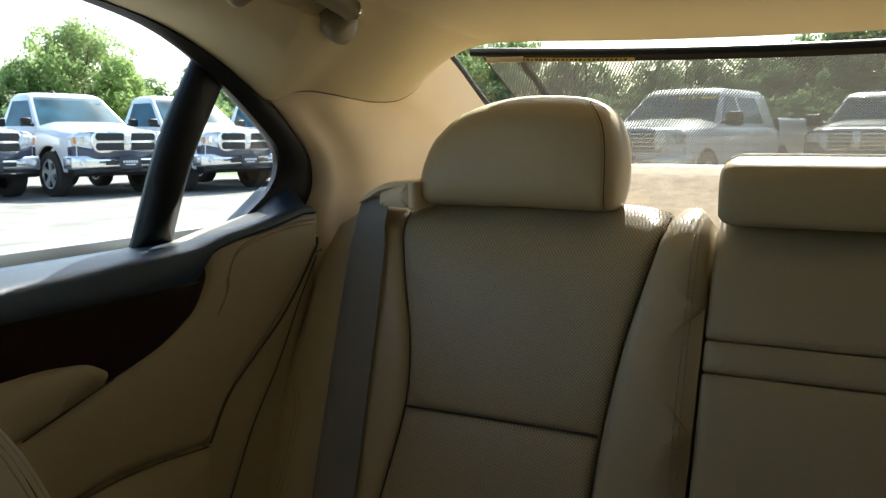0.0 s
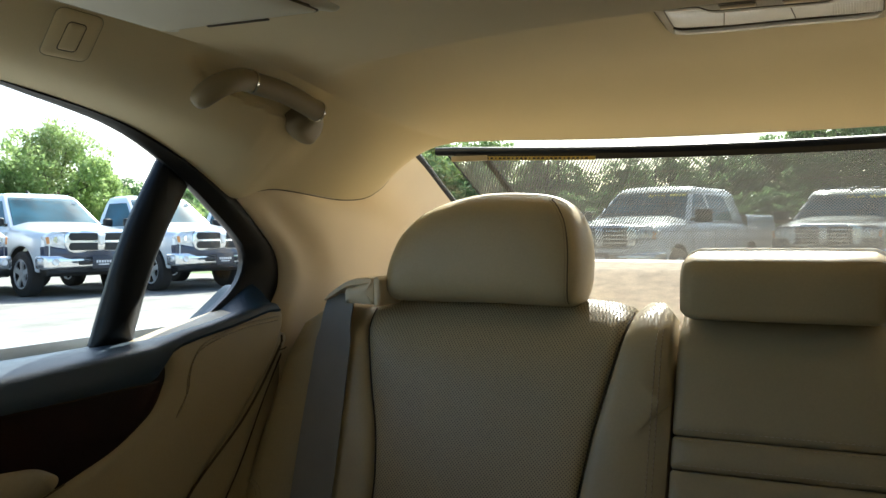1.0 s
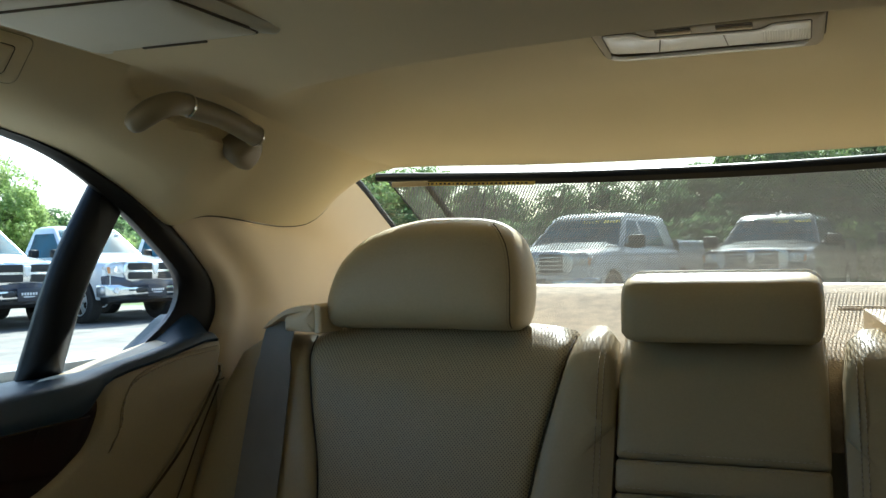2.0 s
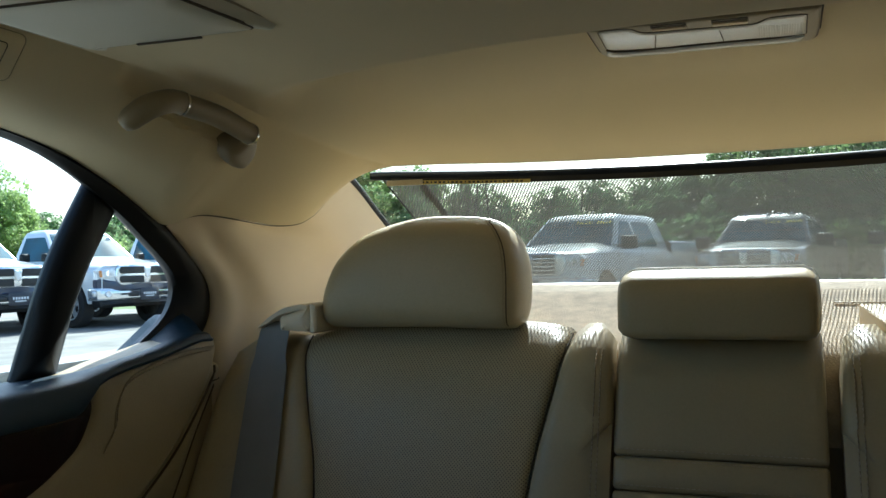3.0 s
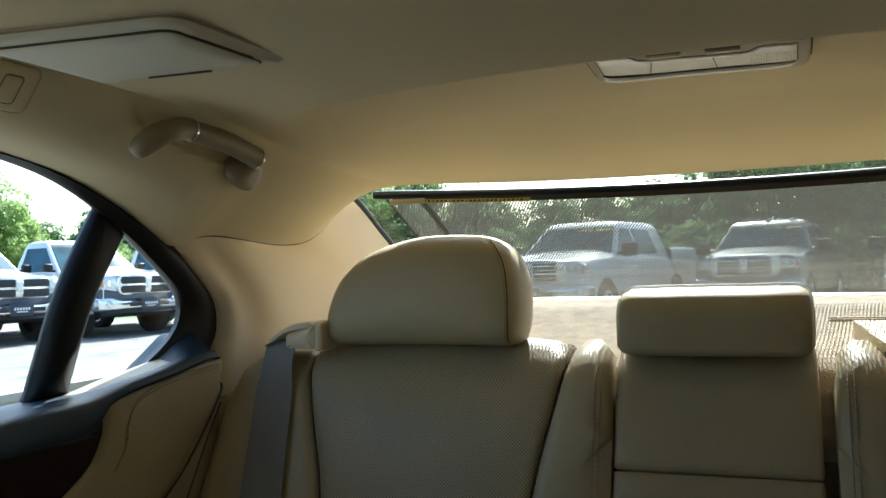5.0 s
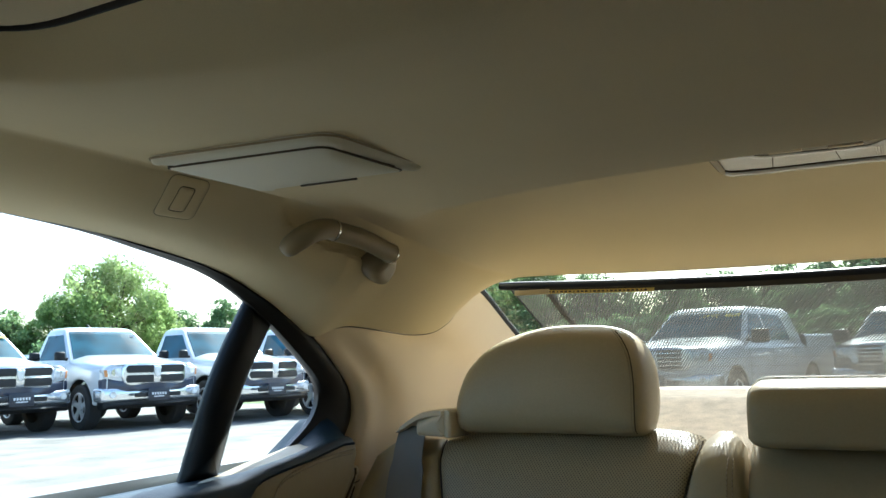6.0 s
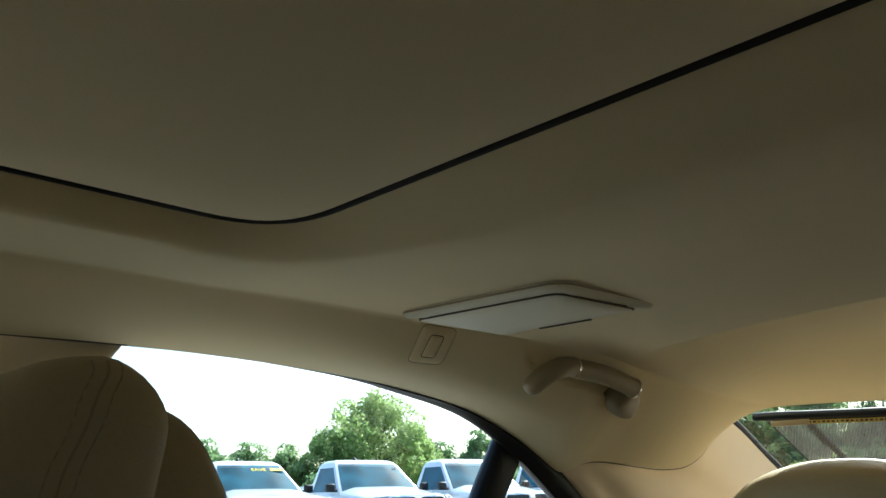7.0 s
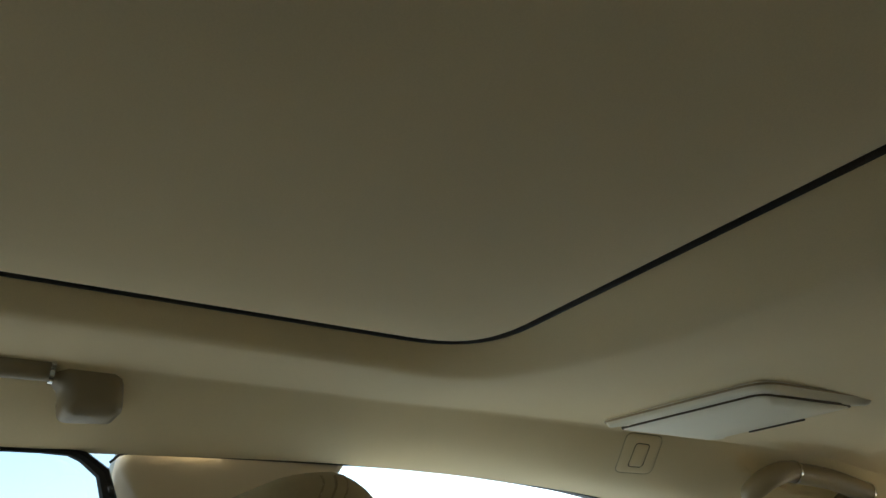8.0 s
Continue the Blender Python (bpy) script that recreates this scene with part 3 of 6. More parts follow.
    part("wood_trim", puff(inset(wood, -0.008), [(0, -0.03), (0, -0.004), (0.002, -0.002), (0.005, -0.001)], side(-0.7045)), M_wood, root, "glossy dark red-brown wood inlay")
    part("wood_edge", tube([Vector(((-0.6965) * sx, y, 0.9295 + 0.006 * (y - 0.3))) for y in np.linspace(0.3, 0.874, 20)], 0.0012, 6), M_wood, root)
    wing = round_poly([(0.883, 0.975), (0.947, 0.988), (1.019, 0.997), (1.099, 1.011), (1.139, 1.008), (1.146, 0.986), (1.128, 0.941), (1.049, 0.858), (0.936, 0.779), (0.889, 0.717),
                       (0.764, 0.727), (0.667, 0.720), (0.55, 0.70), (0.30, 0.66), (0.30, 0.792), (0.50, 0.800), (0.617, 0.808), (0.735, 0.842), (0.819, 0.866), (0.876, 0.900), (0.894, 0.936), (0.892, 0.955)],
                      [0.01, 0.03, 0.03, 0.03, 0.02, 0.02, 0.03, 0.05, 0.05, 0.02, 0.05, 0.05, 0.05, 0, 0, 0.05, 0.05, 0.05, 0.04, 0.04, 0.02, 0.02], 5)
    part("upper_panel", puff(wing, [(0, -0.06), (0, -0.008), (0.003, -0.002), (0.008, 0.002), (0.014, 0.004)], side(-0.704)), M_leather, root, "beige leather-covered door panel")
    rest = round_poly([(0.30, 0.794), (0.50, 0.802), (0.617, 0.811), (0.724, 0.843), (0.730, 0.849), (0.706, 0.8635), (0.650, 0.870), (0.59, 0.868), (0.30, 0.860)], [0, 0.05, 0.05, 0.004, 0.008, 0.03, 0.05, 0.05, 0], 6)
    part("armrest", puff(inset(rest, -0.004), [(0, -0.06), (0, 0.0), (0.004, 0.014), (0.012, 0.024), (0.022, 0.030)], lambda u, v, h: Vector(((-0.704 + h * (0.22 + 0.78 * smooth((0.72 - u) / 0.26))) * sx, u, v)), cell=0.012), M_leather, root, "padded beige armrest", angle=60)
    part("armrest_joint", tube([Vector((-0.6985 * sx, y, z)) for y, z in spline([(0.735, 0.8435), (0.70, 0.8335), (0.66, 0.8215), (0.617, 0.8085)], 16)], 0.0011, 6), M_groove, root, "dark joint under the armrest")
    low = round_poly([(0.30, 0.652), (0.55, 0.693), (0.667, 0.713), (0.764, 0.720), (0.884, 0.710), (0.893, 0.690), (0.86, 0.55), (0.80, 0.30), (0.30, 0.30)], [0, 0.05, 0.05, 0.05, 0.02, 0.02, 0.1, 0.05, 0], 5)
    part("lower_panel", puff(inset(low, -0.005), [(0, -0.06), (0, -0.01), (0.004, 0.0), (0.02, 0.008), (0.05, 0.014)], side(-0.704)), M_leather, root, "beige lower door pocket")
    part("backing", puff(np.array([(0.30, 0.30), (0.80, 0.30), (0.88, 0.70), (1.10, 0.92), (1.14, 0.97), (0.30, 0.925)]), [(0, -0.04), (0, 0)], side(-0.714)), M_leather, root)
    # Dark strip puts the shade of the step beside the bolster into colour.
    part("edge_seam", tube([Vector((-0.7045 * sx, y, z)) for y, z in spline([(1.138, 0.962), (1.130, 0.941), (1.051, 0.8575), (0.938, 0.778), (0.891, 0.716)], 40)], 0.0018, 8), M_groove, root, "dark strip for the shade in the gap along the panel's edge")
    part("pocket_seam", tube([Vector((-0.7015 * sx, y, z)) for y, z in spline([(0.40, 0.672), (0.55, 0.6965), (0.667, 0.7165), (0.764, 0.7235), (0.886, 0.7140)], 30)], 0.0010, 6), M_groove, root, "dark joint above the door pocket")
    thread = bmesh.new()
    for off in (0.0, 0.006):
        line = [Vector(((-0.6995 + 0.0005) * sx, y - off * 0.7, z - off)) for y, z in spline([(1.128, 0.992), (1.06, 0.989), (1.0, 0.980), (0.955, 0.966), (0.936, 0.940), (0.930, 0.912), (0.912, 0.888)], 60)]
        stitches(line, (sx, 0, 0), bm=thread)
    tagged(part("stitching", thread, M_thread, root), kind="stuff")
    for off in (0.0, 0.006):
        part("stitch_groove", tube([Vector((-0.7001 * sx, y - off * 0.7, z - off)) for y, z in spline([(1.128, 0.992), (1.06, 0.989), (1.0, 0.980), (0.955, 0.966), (0.936, 0.940), (0.930, 0.912), (0.912, 0.888)], 60)], 0.0009, 5), M_trim_dark, root)
    return root


def build_front_sides():
    for sx, nm in ((1, "left"), (-1, "right")):
        root = empty("front_door_" + nm, "plain beige front door lining", "car door", kind="structure")
        out = [(-1.25, 0.30), (0.116, 0.30), (0.116, 0.972), (-1.25, 0.972)]
        part("panel", puff(np.array(out), [(0, -0.05), (0, 0), (0.01, 0.01)], lambda u, v, h: Vector(((-0.735 + h) * sx, u, v))), M_trim, root)
        bm = bmesh.new()
        bm.faces.new([bm.verts.new(((side_x(z) - 0.03) * sx, y, z)) for y, z in ((-1.25, 0.96), (0.13, 0.96), (0.13, 1.295), (-0.2, 1.29), (-0.9, 1.25))])
        part("pane", bm, M_side_glass if sx > 0 else M_dimming_glass, root, "front side window glass, darkened to limit cabin light" if sx > 0 else "unseen side window glass, darkened to keep light out")


def build_outer_skin():
    """Painted roof rail round the side windows and plain panels that shut the cabin behind the door."""
    for sx, nm in ((1, "left"), (-1, "right")):
        C = spline(EDGE, 60)
        t = np.gradient(C, axis=0)
        t /= np.linalg.norm(t, axis=1, keepdims=True)
        out = np.stack([-t[:, 1], t[:, 0]], axis=1)
        rows = []
        for p, o in zip(C, out):
            x = side_x(p[1])
            rows.append([Vector((x - 0.020, *(p + o * 0.006))), Vector((x - 0.042, *(p + o * 0.013))), Vector((x - 0.046, *(p + o * 0.026))), Vector((x - 0.040, *(p + o * 0.06))), Vector((x - 0.02, *(p + o * 0.085))), Vector((x + 0.05, *(p + o * 0.09)))])
        tagged(part("roof_rail_" + nm, grid(flipped(rows, sx))[0], M_black, angle=60), "black outer roof rail of the saloon car", "car body", kind="structure")
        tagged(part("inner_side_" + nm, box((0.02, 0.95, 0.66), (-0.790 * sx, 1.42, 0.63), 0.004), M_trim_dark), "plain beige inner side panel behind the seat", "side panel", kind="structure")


def build_closing():
    """Plain surfaces that close the cabin and carry it on its wheels' height."""
    tagged(part("floor", box((1.5, 3.4, 0.05), (0, 0.1, 0.275)), M_floor), "unseen carpeted cabin floor, darkened to cut bounced light", "floor", kind="structure")
    bm = bmesh.new()
    box((0.05, 3.5, 0.745), (-0.86, 0.15, 0.6125), 0.02, bm=bm)
    box((0.05, 3.5, 0.745), (0.86, 0.15, 0.6125), 0.02, bm=bm)
    box((1.72, 0.75, 0.62), (0, 2.36, 0.66), 0.06, bm=bm)
    box((1.72, 0.9, 0.60), (0, -1.75, 0.62), 0.06, bm=bm)
    box((1.62, 4.6, 0.06), (0, 0.1, 0.22), 0.02, bm=bm)
    tagged(part("car_shell", bm, M_shell), "plain grey painted lower body of the saloon car", "car body", kind="structure")
    wheels = [(sx * 0.78, y) for sx in (-1, 1) for y in (-1.45, 2.0)]
    for x, y in wheels:
        rings = [[Vector((x + dx, y + r * math.cos(a), 0.325 + r * math.sin(a))) for a in np.linspace(0, math.tau, 28, endpoint=False)]
                 for dx, r in ((-0.10, 0.20), (-0.11, 0.30), (-0.08, 0.325), (0.08, 0.325), (0.11, 0.30), (0.10, 0.20))]
        bm, V = grid(rings, close_v=True)
        bm.faces.new(V[0]), bm.faces.new(V[-1])
        tagged(part("car_wheel", bm, M_rubber), "black rubber road wheel of the saloon car", "wheel", "car wheels", "structure")
    tagged(part("dashboard", box((1.45, 0.35, 0.62), (0, -1.18, 0.61), 0.05, 3), M_trim_dark), "plain tan dashboard block", "dashboard", kind="structure")
    bm, _ = grid([[Vector((x, y, z + 0.03 * (1 - (x / 0.7) ** 2))) for x in np.linspace(-0.70, 0.70, 9)] for y, z in ((-0.99, 1.25), (-1.30, 1.10), (-1.62, 0.93))])
    tagged(part("window_front", bm, M_front_glass), "unseen windscreen glass, darkened to cut light from ahead", "windscreen", kind="structure")


def build_rear_window():
    root = empty("window_rear", "sloping rear window with fine heating wires", "rear window", kind="structure")
    top, foot = (1.312, 1.2685), (1.87, 1.031)
    def at(x, s):
        return Vector((x, top[0] + (foot[0] - top[0]) * s + 0.045 * (1 - (x / 0.6) ** 2) * 1.0, top[1] + (foot[1] - top[1]) * s + 0.0 * x))
    bm, _ = grid([[at(x, s) for x in np.linspace(-0.64, 0.64, 17)] for s in np.linspace(-0.03, 1, 10)])
    pane = part("pane", bm, M_rear_glass, root, "tinted rear glass")
    pane.visible_shadow = False
    for k in range(13):
        s = 0.10 + 0.068 * k
        line = [at(x, s) - Vector((0, 0, 0.0015)) for x in np.linspace(-0.60, 0.60, 13)]
        part("heating_wire", tube(line, 0.00035, 4), M_wire, root)
    for sx in (-1, 1):
        edge = [Vector((p[0] * -sx, p[1], p[2] + 0.004)) for p in spline([(-0.578, 1.318, 1.250), (-0.594, 1.40, 1.230), (-0.602, 1.50, 1.187), (-0.607, 1.65, 1.119), (-0.614, 1.82, 1.045)], 24)]
        part("seal", tube(edge, 0.006, 8), M_rubber, root, "black rear window seal")


def build_shelf():
    prof = [(1.22, 0.90), (1.24, 0.955), (1.27, 0.985), (1.36, 1.012), (1.44, 1.036), (1.475, 1.047), (1.50, 1.052), (1.60, 1.054), (1.72, 1.055), (1.84, 1.056)]
    P = spline(prof, 40)
    rows = [[Vector((x, y, z + 0.0012 * noise.noise(Vector((x * 9, y * 9, 0))))) for x in np.linspace(-0.70, 0.70, 41)] for y, z in P]
    tagged(part("parcel_shelf", thick(rows, (0, 0, -0.03)), M_carpet, angle=60), "pale beige carpeted parcel shelf in the sun", "parcel shelf", kind="structure")
    root = empty("shelf_box", "pale beige wedge-shaped cover at the front of the parcel shelf", "shelf cover", at=(0.34, 1.30, 1.0))
    plan = round_poly([(0.167, 1.345), (0.52, 1.345), (0.52, 1.215), (0.205, 1.215)], 0.003, 3)
    part("cover", puff(plan, [(0, -0.06), (0, -0.0015), (0.0015, 0.0), (0.004, 0.0005)], lambda u, v, h: Vector((u - 0.34, v - 1.30, 0.0365 + h - (1.345 - v) * 0.22)), cell=0.05), M_trim, root)
    part("slot", box((0.095, 0.005, 0.002), (-0.150, 0.128, 0.0345), 0.0008), M_trim_dark, root, "dark slot in the shelf")


def build_sunshade():
    root = empty("rear_sunshade", "raised black mesh rear window sunshade with a black rail", "sunshade", at=(0, 1.5, 1.15))
    o = Vector((0, 1.5, 1.15))
    top, foot = Vector((0, 1.352, 1.2435)), Vector((0, 1.765, 1.060))
    def at(x, s, lift=0.0):
        bow = 0.045 * (1 - (x / 0.54) ** 2)
        p = top.lerp(foot, s)
        return Vector((x, p.y + bow * (1 - s), p.z - 0.012 * (1 - (x / 0.54) ** 2) * (1 - s) + lift)) - o
    bm, _ = grid([[at(x, s) for x in np.linspace(-0.528, 0.528, 25)] for s in np.linspace(0, 1, 8)])
    part("mesh", bm, M_mesh, root, "see-through black mesh")
    rail = [at(x, 0, 0.004) + Vector((0, -0.004, 0)) for x in np.linspace(-0.545, 0.545, 31)]
    part("rail", tube(rail, [0.0070] + [0.0088] * 29 + [0.0070], 12, flat=0.9), M_rail, root, "glossy blue-black top rail")
    part("hem", thick([[p + Vector((0, -0.0085, -0.004)) for p in rail[1:-1]], [p + Vector((0, -0.0078, -0.0125)) for p in rail[1:-1]]], (0, 0.003, 0)), M_hem, root, "dark brown hem under the rail")
    part("end_cap", box((0.060, 0.004, 0.0085), (rail[0] + rail[3]) / 2 + Vector((0.006, -0.0105, -0.0120)), 0.001, turn=Euler((0, 0, 0.12)).to_matrix()), M_trim_dark, root, "tan end piece of the hem")
    for sx in (-1, 1):
        arm = [at(sx * 0.472, s, 0.006) for s in np.linspace(0.02, 1, 8)]
        part("arm", tube(arm, 0.007, 6, flat=0.5), M_black, root, "black folding arm")
        part("edge", tube([at(sx * 0.528, s) for s in np.linspace(0, 1, 6)], 0.0015, 6), M_rubber, root)
    lab = [at(x, 0, 0.004) + Vector((0, -0.0145, -0.0110)) for x in np.linspace(-0.474, -0.284, 7)]
    label = part("label", thick([[p + Vector((0, 0, 0.0030)) for p in lab], [p - Vector((0, 0.001, 0.0030)) for p in lab]], (0, 0.001, 0)), M_yellow, root, "yellow warning label with fine print")
    bm = bmesh.new()
    for k in range(26):
        f = 0.03 + 0.036 * k
        i = min(int(f * 6), 5)
        p = lab[i].lerp(lab[i + 1], f * 6 - i)
        box((0.0044 if k % 4 else 0.002, 0.0006, 0.0028), p + Vector((0, -0.0011, 0.0)), bm=bm)
    part("print", bm, M_print, label)
    part("slot", box((1.1, 0.02, 0.008), (0, 0.268, -0.100), 0.002), M_rubber, root, "dark slot in the shelf")


def seat_point(u, v, h):
    """A point of the leaning backrest: across, height, and out of its face; the top rolls back, the outer side wraps forward."""
    roll = 0.060 * max(0.0, (v - 0.962) / 0.056) ** 2
    wrap = 0.30 * max(0.0, -0.61 - u)
    return Vector((u, 1.2 + 0.36 * (v - 1.0) + roll - wrap - h * 0.94, v + h * 0.34))


def build_outer_seat(sx, label):
    root = empty("car_seat", label, "car seat", "rear seats", at=(sx * -0.4, 1.1, 0.3))
    o = Vector((sx * -0.4, 1.1, 0.3))
    def place(u, v, h):
        p = seat_point(u, v, h)
        return Vector((p.x * sx, p.y, p.z)) - o
    L = spline([(-0.592, 1.000), (-0.568, 0.905), (-0.543, 0.82), (-0.534, 0.731), (-0.551, 0.602), (-0.57, 0.45)], 40)
    R = spline([(-0.196, 1.005), (-0.214, 0.93), (-0.232, 0.851), (-0.246, 0.752), (-0.252, 0.655), (-0.254, 0.45)], 40)
    soft = [(0.012, -0.09), (0.0, -0.05), (0.0, -0.007), (0.002, -0.0028), (0.006, 0.0003), (0.014, 0.002)]
    def quad(a, b, z0, z1, top=None):
        l = [p for p in a if z0 < p[1] < z1]
        r = [p for p in b if z0 < p[1] < z1]
        li, ri = (lambda z: np.interp(-z, -a[:, 1], a[:, 0])), (lambda z: np.interp(-z, -b[:, 1], b[:, 0]))
        ring = [(li(z1), z1)] + l + [(li(z0), z0)] + [(li(z0) + (ri(z0) - li(z0)) * k / 8, z0) for k in range(1, 8)] + [(ri(z0), z0)] + r[::-1] + [(ri(z1), z1)]
        ring += top or [(ri(z1) + (li(z1) - ri(z1)) * k / 8, z1) for k in range(1, 8)]
        return np.array(ring)
    upper = quad(L, R, 0.733, 0.995, [tuple(p) for p in spline([(-0.198, 1.012), (-0.25, 1.019), (-0.40, 1.021), (-0.54, 1.018), (-0.588, 1.010)], 14)])
    part("upper_backrest", puff(upper, soft, place), M_perf, root, "perforated beige leather centre", angle=60)
    part("lower_backrest", puff(quad(L, R, 0.45, 0.7305), soft, place), M_perf, root, "perforated beige leather centre", angle=60)
    plump = [(0.014, -0.09), (0.0, -0.05), (0.0, -0.012), (0.002, -0.004), (0.006, 0.001), (0.012, 0.004), (0.020, 0.0055)]
    inner = np.vstack([R + [0.003, 0], [(-0.20, 0.45)], [(-0.137, 0.45), (-0.136, 0.6), (-0.134, 0.75), (-0.133, 0.90), (-0.134, 0.97), (-0.141, 1.005), (-0.160, 1.019), (-0.180, 1.019)]])
    part("inner_bolster", puff(inner, plump, place, cell=0.022), M_leather, root, angle=60)
    outer = np.vstack([L[::-1] - [0.003, 0], [(-0.605, 1.004), (-0.64, 1.006), (-0.672, 1.000), (-0.694, 0.980), (-0.706, 0.93)],
                       spline([(-0.712, 0.88), (-0.722, 0.80), (-0.735, 0.72), (-0.775, 0.56), (-0.80, 0.45)], 14), [(-0.70, 0.45)]])
    part("outer_bolster", puff(outer, plump, place, cell=0.03), M_leather, root, angle=60)
    groove = bmesh.new()
    for c in (L - [0.0015, 0], R + [0.0015, 0]):
        tube([place(u, v, -0.007) for u, v in c], 0.0014, 6, bm=groove)
    tube([place(u, 0.7318, -0.006) for u in np.linspace(-0.534, -0.25, 12)], 0.0014, 6, bm=groove)
    part("seam", groove, M_groove, root, "dark sewn seams")
    thread = bmesh.new()
    for off in (0.013, 0.020):
        stitches([place(-0.134 - off, v, 0.0042 + 0.12 * (off - 0.013)) for v in np.linspace(0.50, 0.985, 110)], (0, -1, 0.3), bm=thread)
    oval = spline([(-0.722, 0.757), (-0.712, 0.755), (-0.700, 0.742), (-0.692, 0.715), (-0.691, 0.69), (-0.694, 0.636), (-0.700, 0.588), (-0.712, 0.53)], 60)
    for off in (0.0, 0.006):
        stitches([place(u - off, v - off * 0.4, 0.0058) for u, v in oval], (0, -1, 0.3), r=0.0005, bm=thread)
    tagged(part("stitching", thread, M_thread, root), kind="stuff")
    for off in (0.013, 0.020):
        part("stitch_groove", tube([place(-0.134 - off, v, 0.0036 + 0.12 * (off - 0.013)) for v in np.linspace(0.50, 0.985, 60)], 0.0008, 5), M_trim_dark, root)
    for off in (0.0, 0.006):
        part("stitch_groove", tube([place(u - off, v - off * 0.4, 0.0054) for u, v in oval], 0.0008, 5), M_trim_dark, root)
    part("cushion", box((0.56, 0.56, 0.17), Vector((sx * -0.41, 0.84, 0.40)) - o, 0.05, 4), M_leather, root, "beige leather seat cushion")
    # headrest
    out = spline([(-0.40, 1.0115), (-0.31, 1.010), (-0.272, 1.011), (-0.260, 1.028), (-0.2560, 1.062), (-0.260, 1.105), (-0.275, 1.140), (-0.300, 1.160), (-0.340, 1.170), (-0.406, 1.173), (-0.454, 1.166), (-0.502, 1.148),
                  (-0.542, 1.116), (-0.562, 1.076), (-0.567, 1.038), (-0.557, 1.016), (-0.530, 1.011)], 72, closed=True)
    hp = lambda u, v, h: Vector((u * sx, 1.232 - h + 0.12 * (v - 1.09) + 22.0 * max(0.0, v - 1.142) ** 2, v)) - o
    prof = [(0.035, -0.066), (0.012, -0.058), (0.002, -0.042), (0.0, -0.020), (0.001, 0.002), (0.004, 0.016), (0.009, 0.026), (0.015, 0.032), (0.022, 0.0355), (0.030, 0.0375), (0.040, 0.039), (0.050, 0.040), (0.060, 0.0405)]
    head = part("headrest", puff(out, prof, hp), M_leather, root, "rounded beige leather headrest", angle=80)
    near = lambda u, v: float(np.min(np.hypot(out[:, 0] - u, out[:, 1] - v)))
    rise = lambda u, v: float(np.interp(near(u, v), [q[0] for q in prof[3:]], [q[1] for q in prof[3:]]))
    for k, r_ in ((0.0, 0.0008), (-0.0035, 0.0005)):
        line = [(u + k, v) for u, v in spline([(-0.275, 1.016), (-0.2745, 1.04), (-0.2755, 1.09), (-0.2815, 1.125), (-0.294, 1.148), (-0.310, 1.162)], 40)]
        part("seam", tube([hp(u, v, rise(u, v) - 0.0001) for u, v in line], r_, 6), M_trim_dark if k else M_groove, head, "dark sewn edge")
    for dx in (-0.33, -0.48):
        part("post", tube([Vector((dx * sx, 1.258, 0.985)) - o, Vector((dx * sx, 1.258, 1.03)) - o], 0.007, 10), M_chrome, root, "chrome headrest post")
        part("bezel", tube([Vector((dx * sx, 1.258, 0.99)) - o, Vector((dx * sx, 1.258, 1.0)) - o], 0.016, 14), M_trim, root)
    return root


def build_centre_seat():
    root = empty("centre_armrest", "folded-up beige leather centre armrest with its own low headrest", "armrest", at=(0, 1.1, 0.3))
    o = Vector((0, 1.1, 0.3))
    def place(u, v, h):
        return seat_point(u, v, h - 0.012) - o
    soft = [(0.008, -0.08), (0.0, -0.05), (0.0, -0.005), (0.0015, -0.0012), (0.005, 0.0012), (0.014, 0.003)]
    for nm, z0, z1 in (("upper_pad", 0.8645, 1.012), ("pull_strap", 0.8255, 0.8633), ("lower_pad", 0.45, 0.8243)):
        out = round_poly([(-0.1305, z0), (0.1175, z0), (0.1175, z1), (-0.1305, z1)], 0.006, 4)
        part(nm, puff(dense(out, 0.02), soft, place), M_leather, root, angle=60)
    thread = bmesh.new()
    for z in (0.871, 0.859, 0.830):
        stitches([place(x, z, 0.0028) for x in np.linspace(-0.122, 0.108, 60)], (0, -1, 0.3), bm=thread)
    tagged(part("stitching", thread, M_thread, root), kind="stuff")
    prof = spline([(1.178, 1.004), (1.171, 1.022), (1.171, 1.052), (1.178, 1.0700), (1.193, 1.0825), (1.222, 1.0895), (1.262, 1.0905), (1.294, 1.078), (1.302, 1.045), (1.298, 1.006), (1.24, 1.000)], 60, closed=True)
    part("headrest", puff(prof, [(0.012, -0.1195), (0.004, -0.1135), (0.0, -0.102), (0.0, -0.05), (0.0, 0.0), (0.0, 0.05), (0.0, 0.102), (0.004, 0.1125), (0.014, 0.118), (0.03, 0.1195)],
                          lambda u, v, h: Vector((h - 0.004, u, v)) - o), M_leather, root, "low padded beige leather headrest", angle=60)
    part("cushion", box((0.27, 0.55, 0.17), Vector((0, 0.85, 0.40)) - o, 0.04, 3), M_leather, root)


def build_seat_backing():
    out = np.array([(x, z) for x, z in round_poly([(-0.72, 0.36), (0.72, 0.36), (0.72, 0.975), (-0.72, 0.975)], 0.01, 3)])
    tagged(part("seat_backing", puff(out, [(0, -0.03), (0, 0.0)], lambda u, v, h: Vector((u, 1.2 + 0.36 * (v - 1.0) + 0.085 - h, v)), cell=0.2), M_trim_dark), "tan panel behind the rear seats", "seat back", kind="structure")


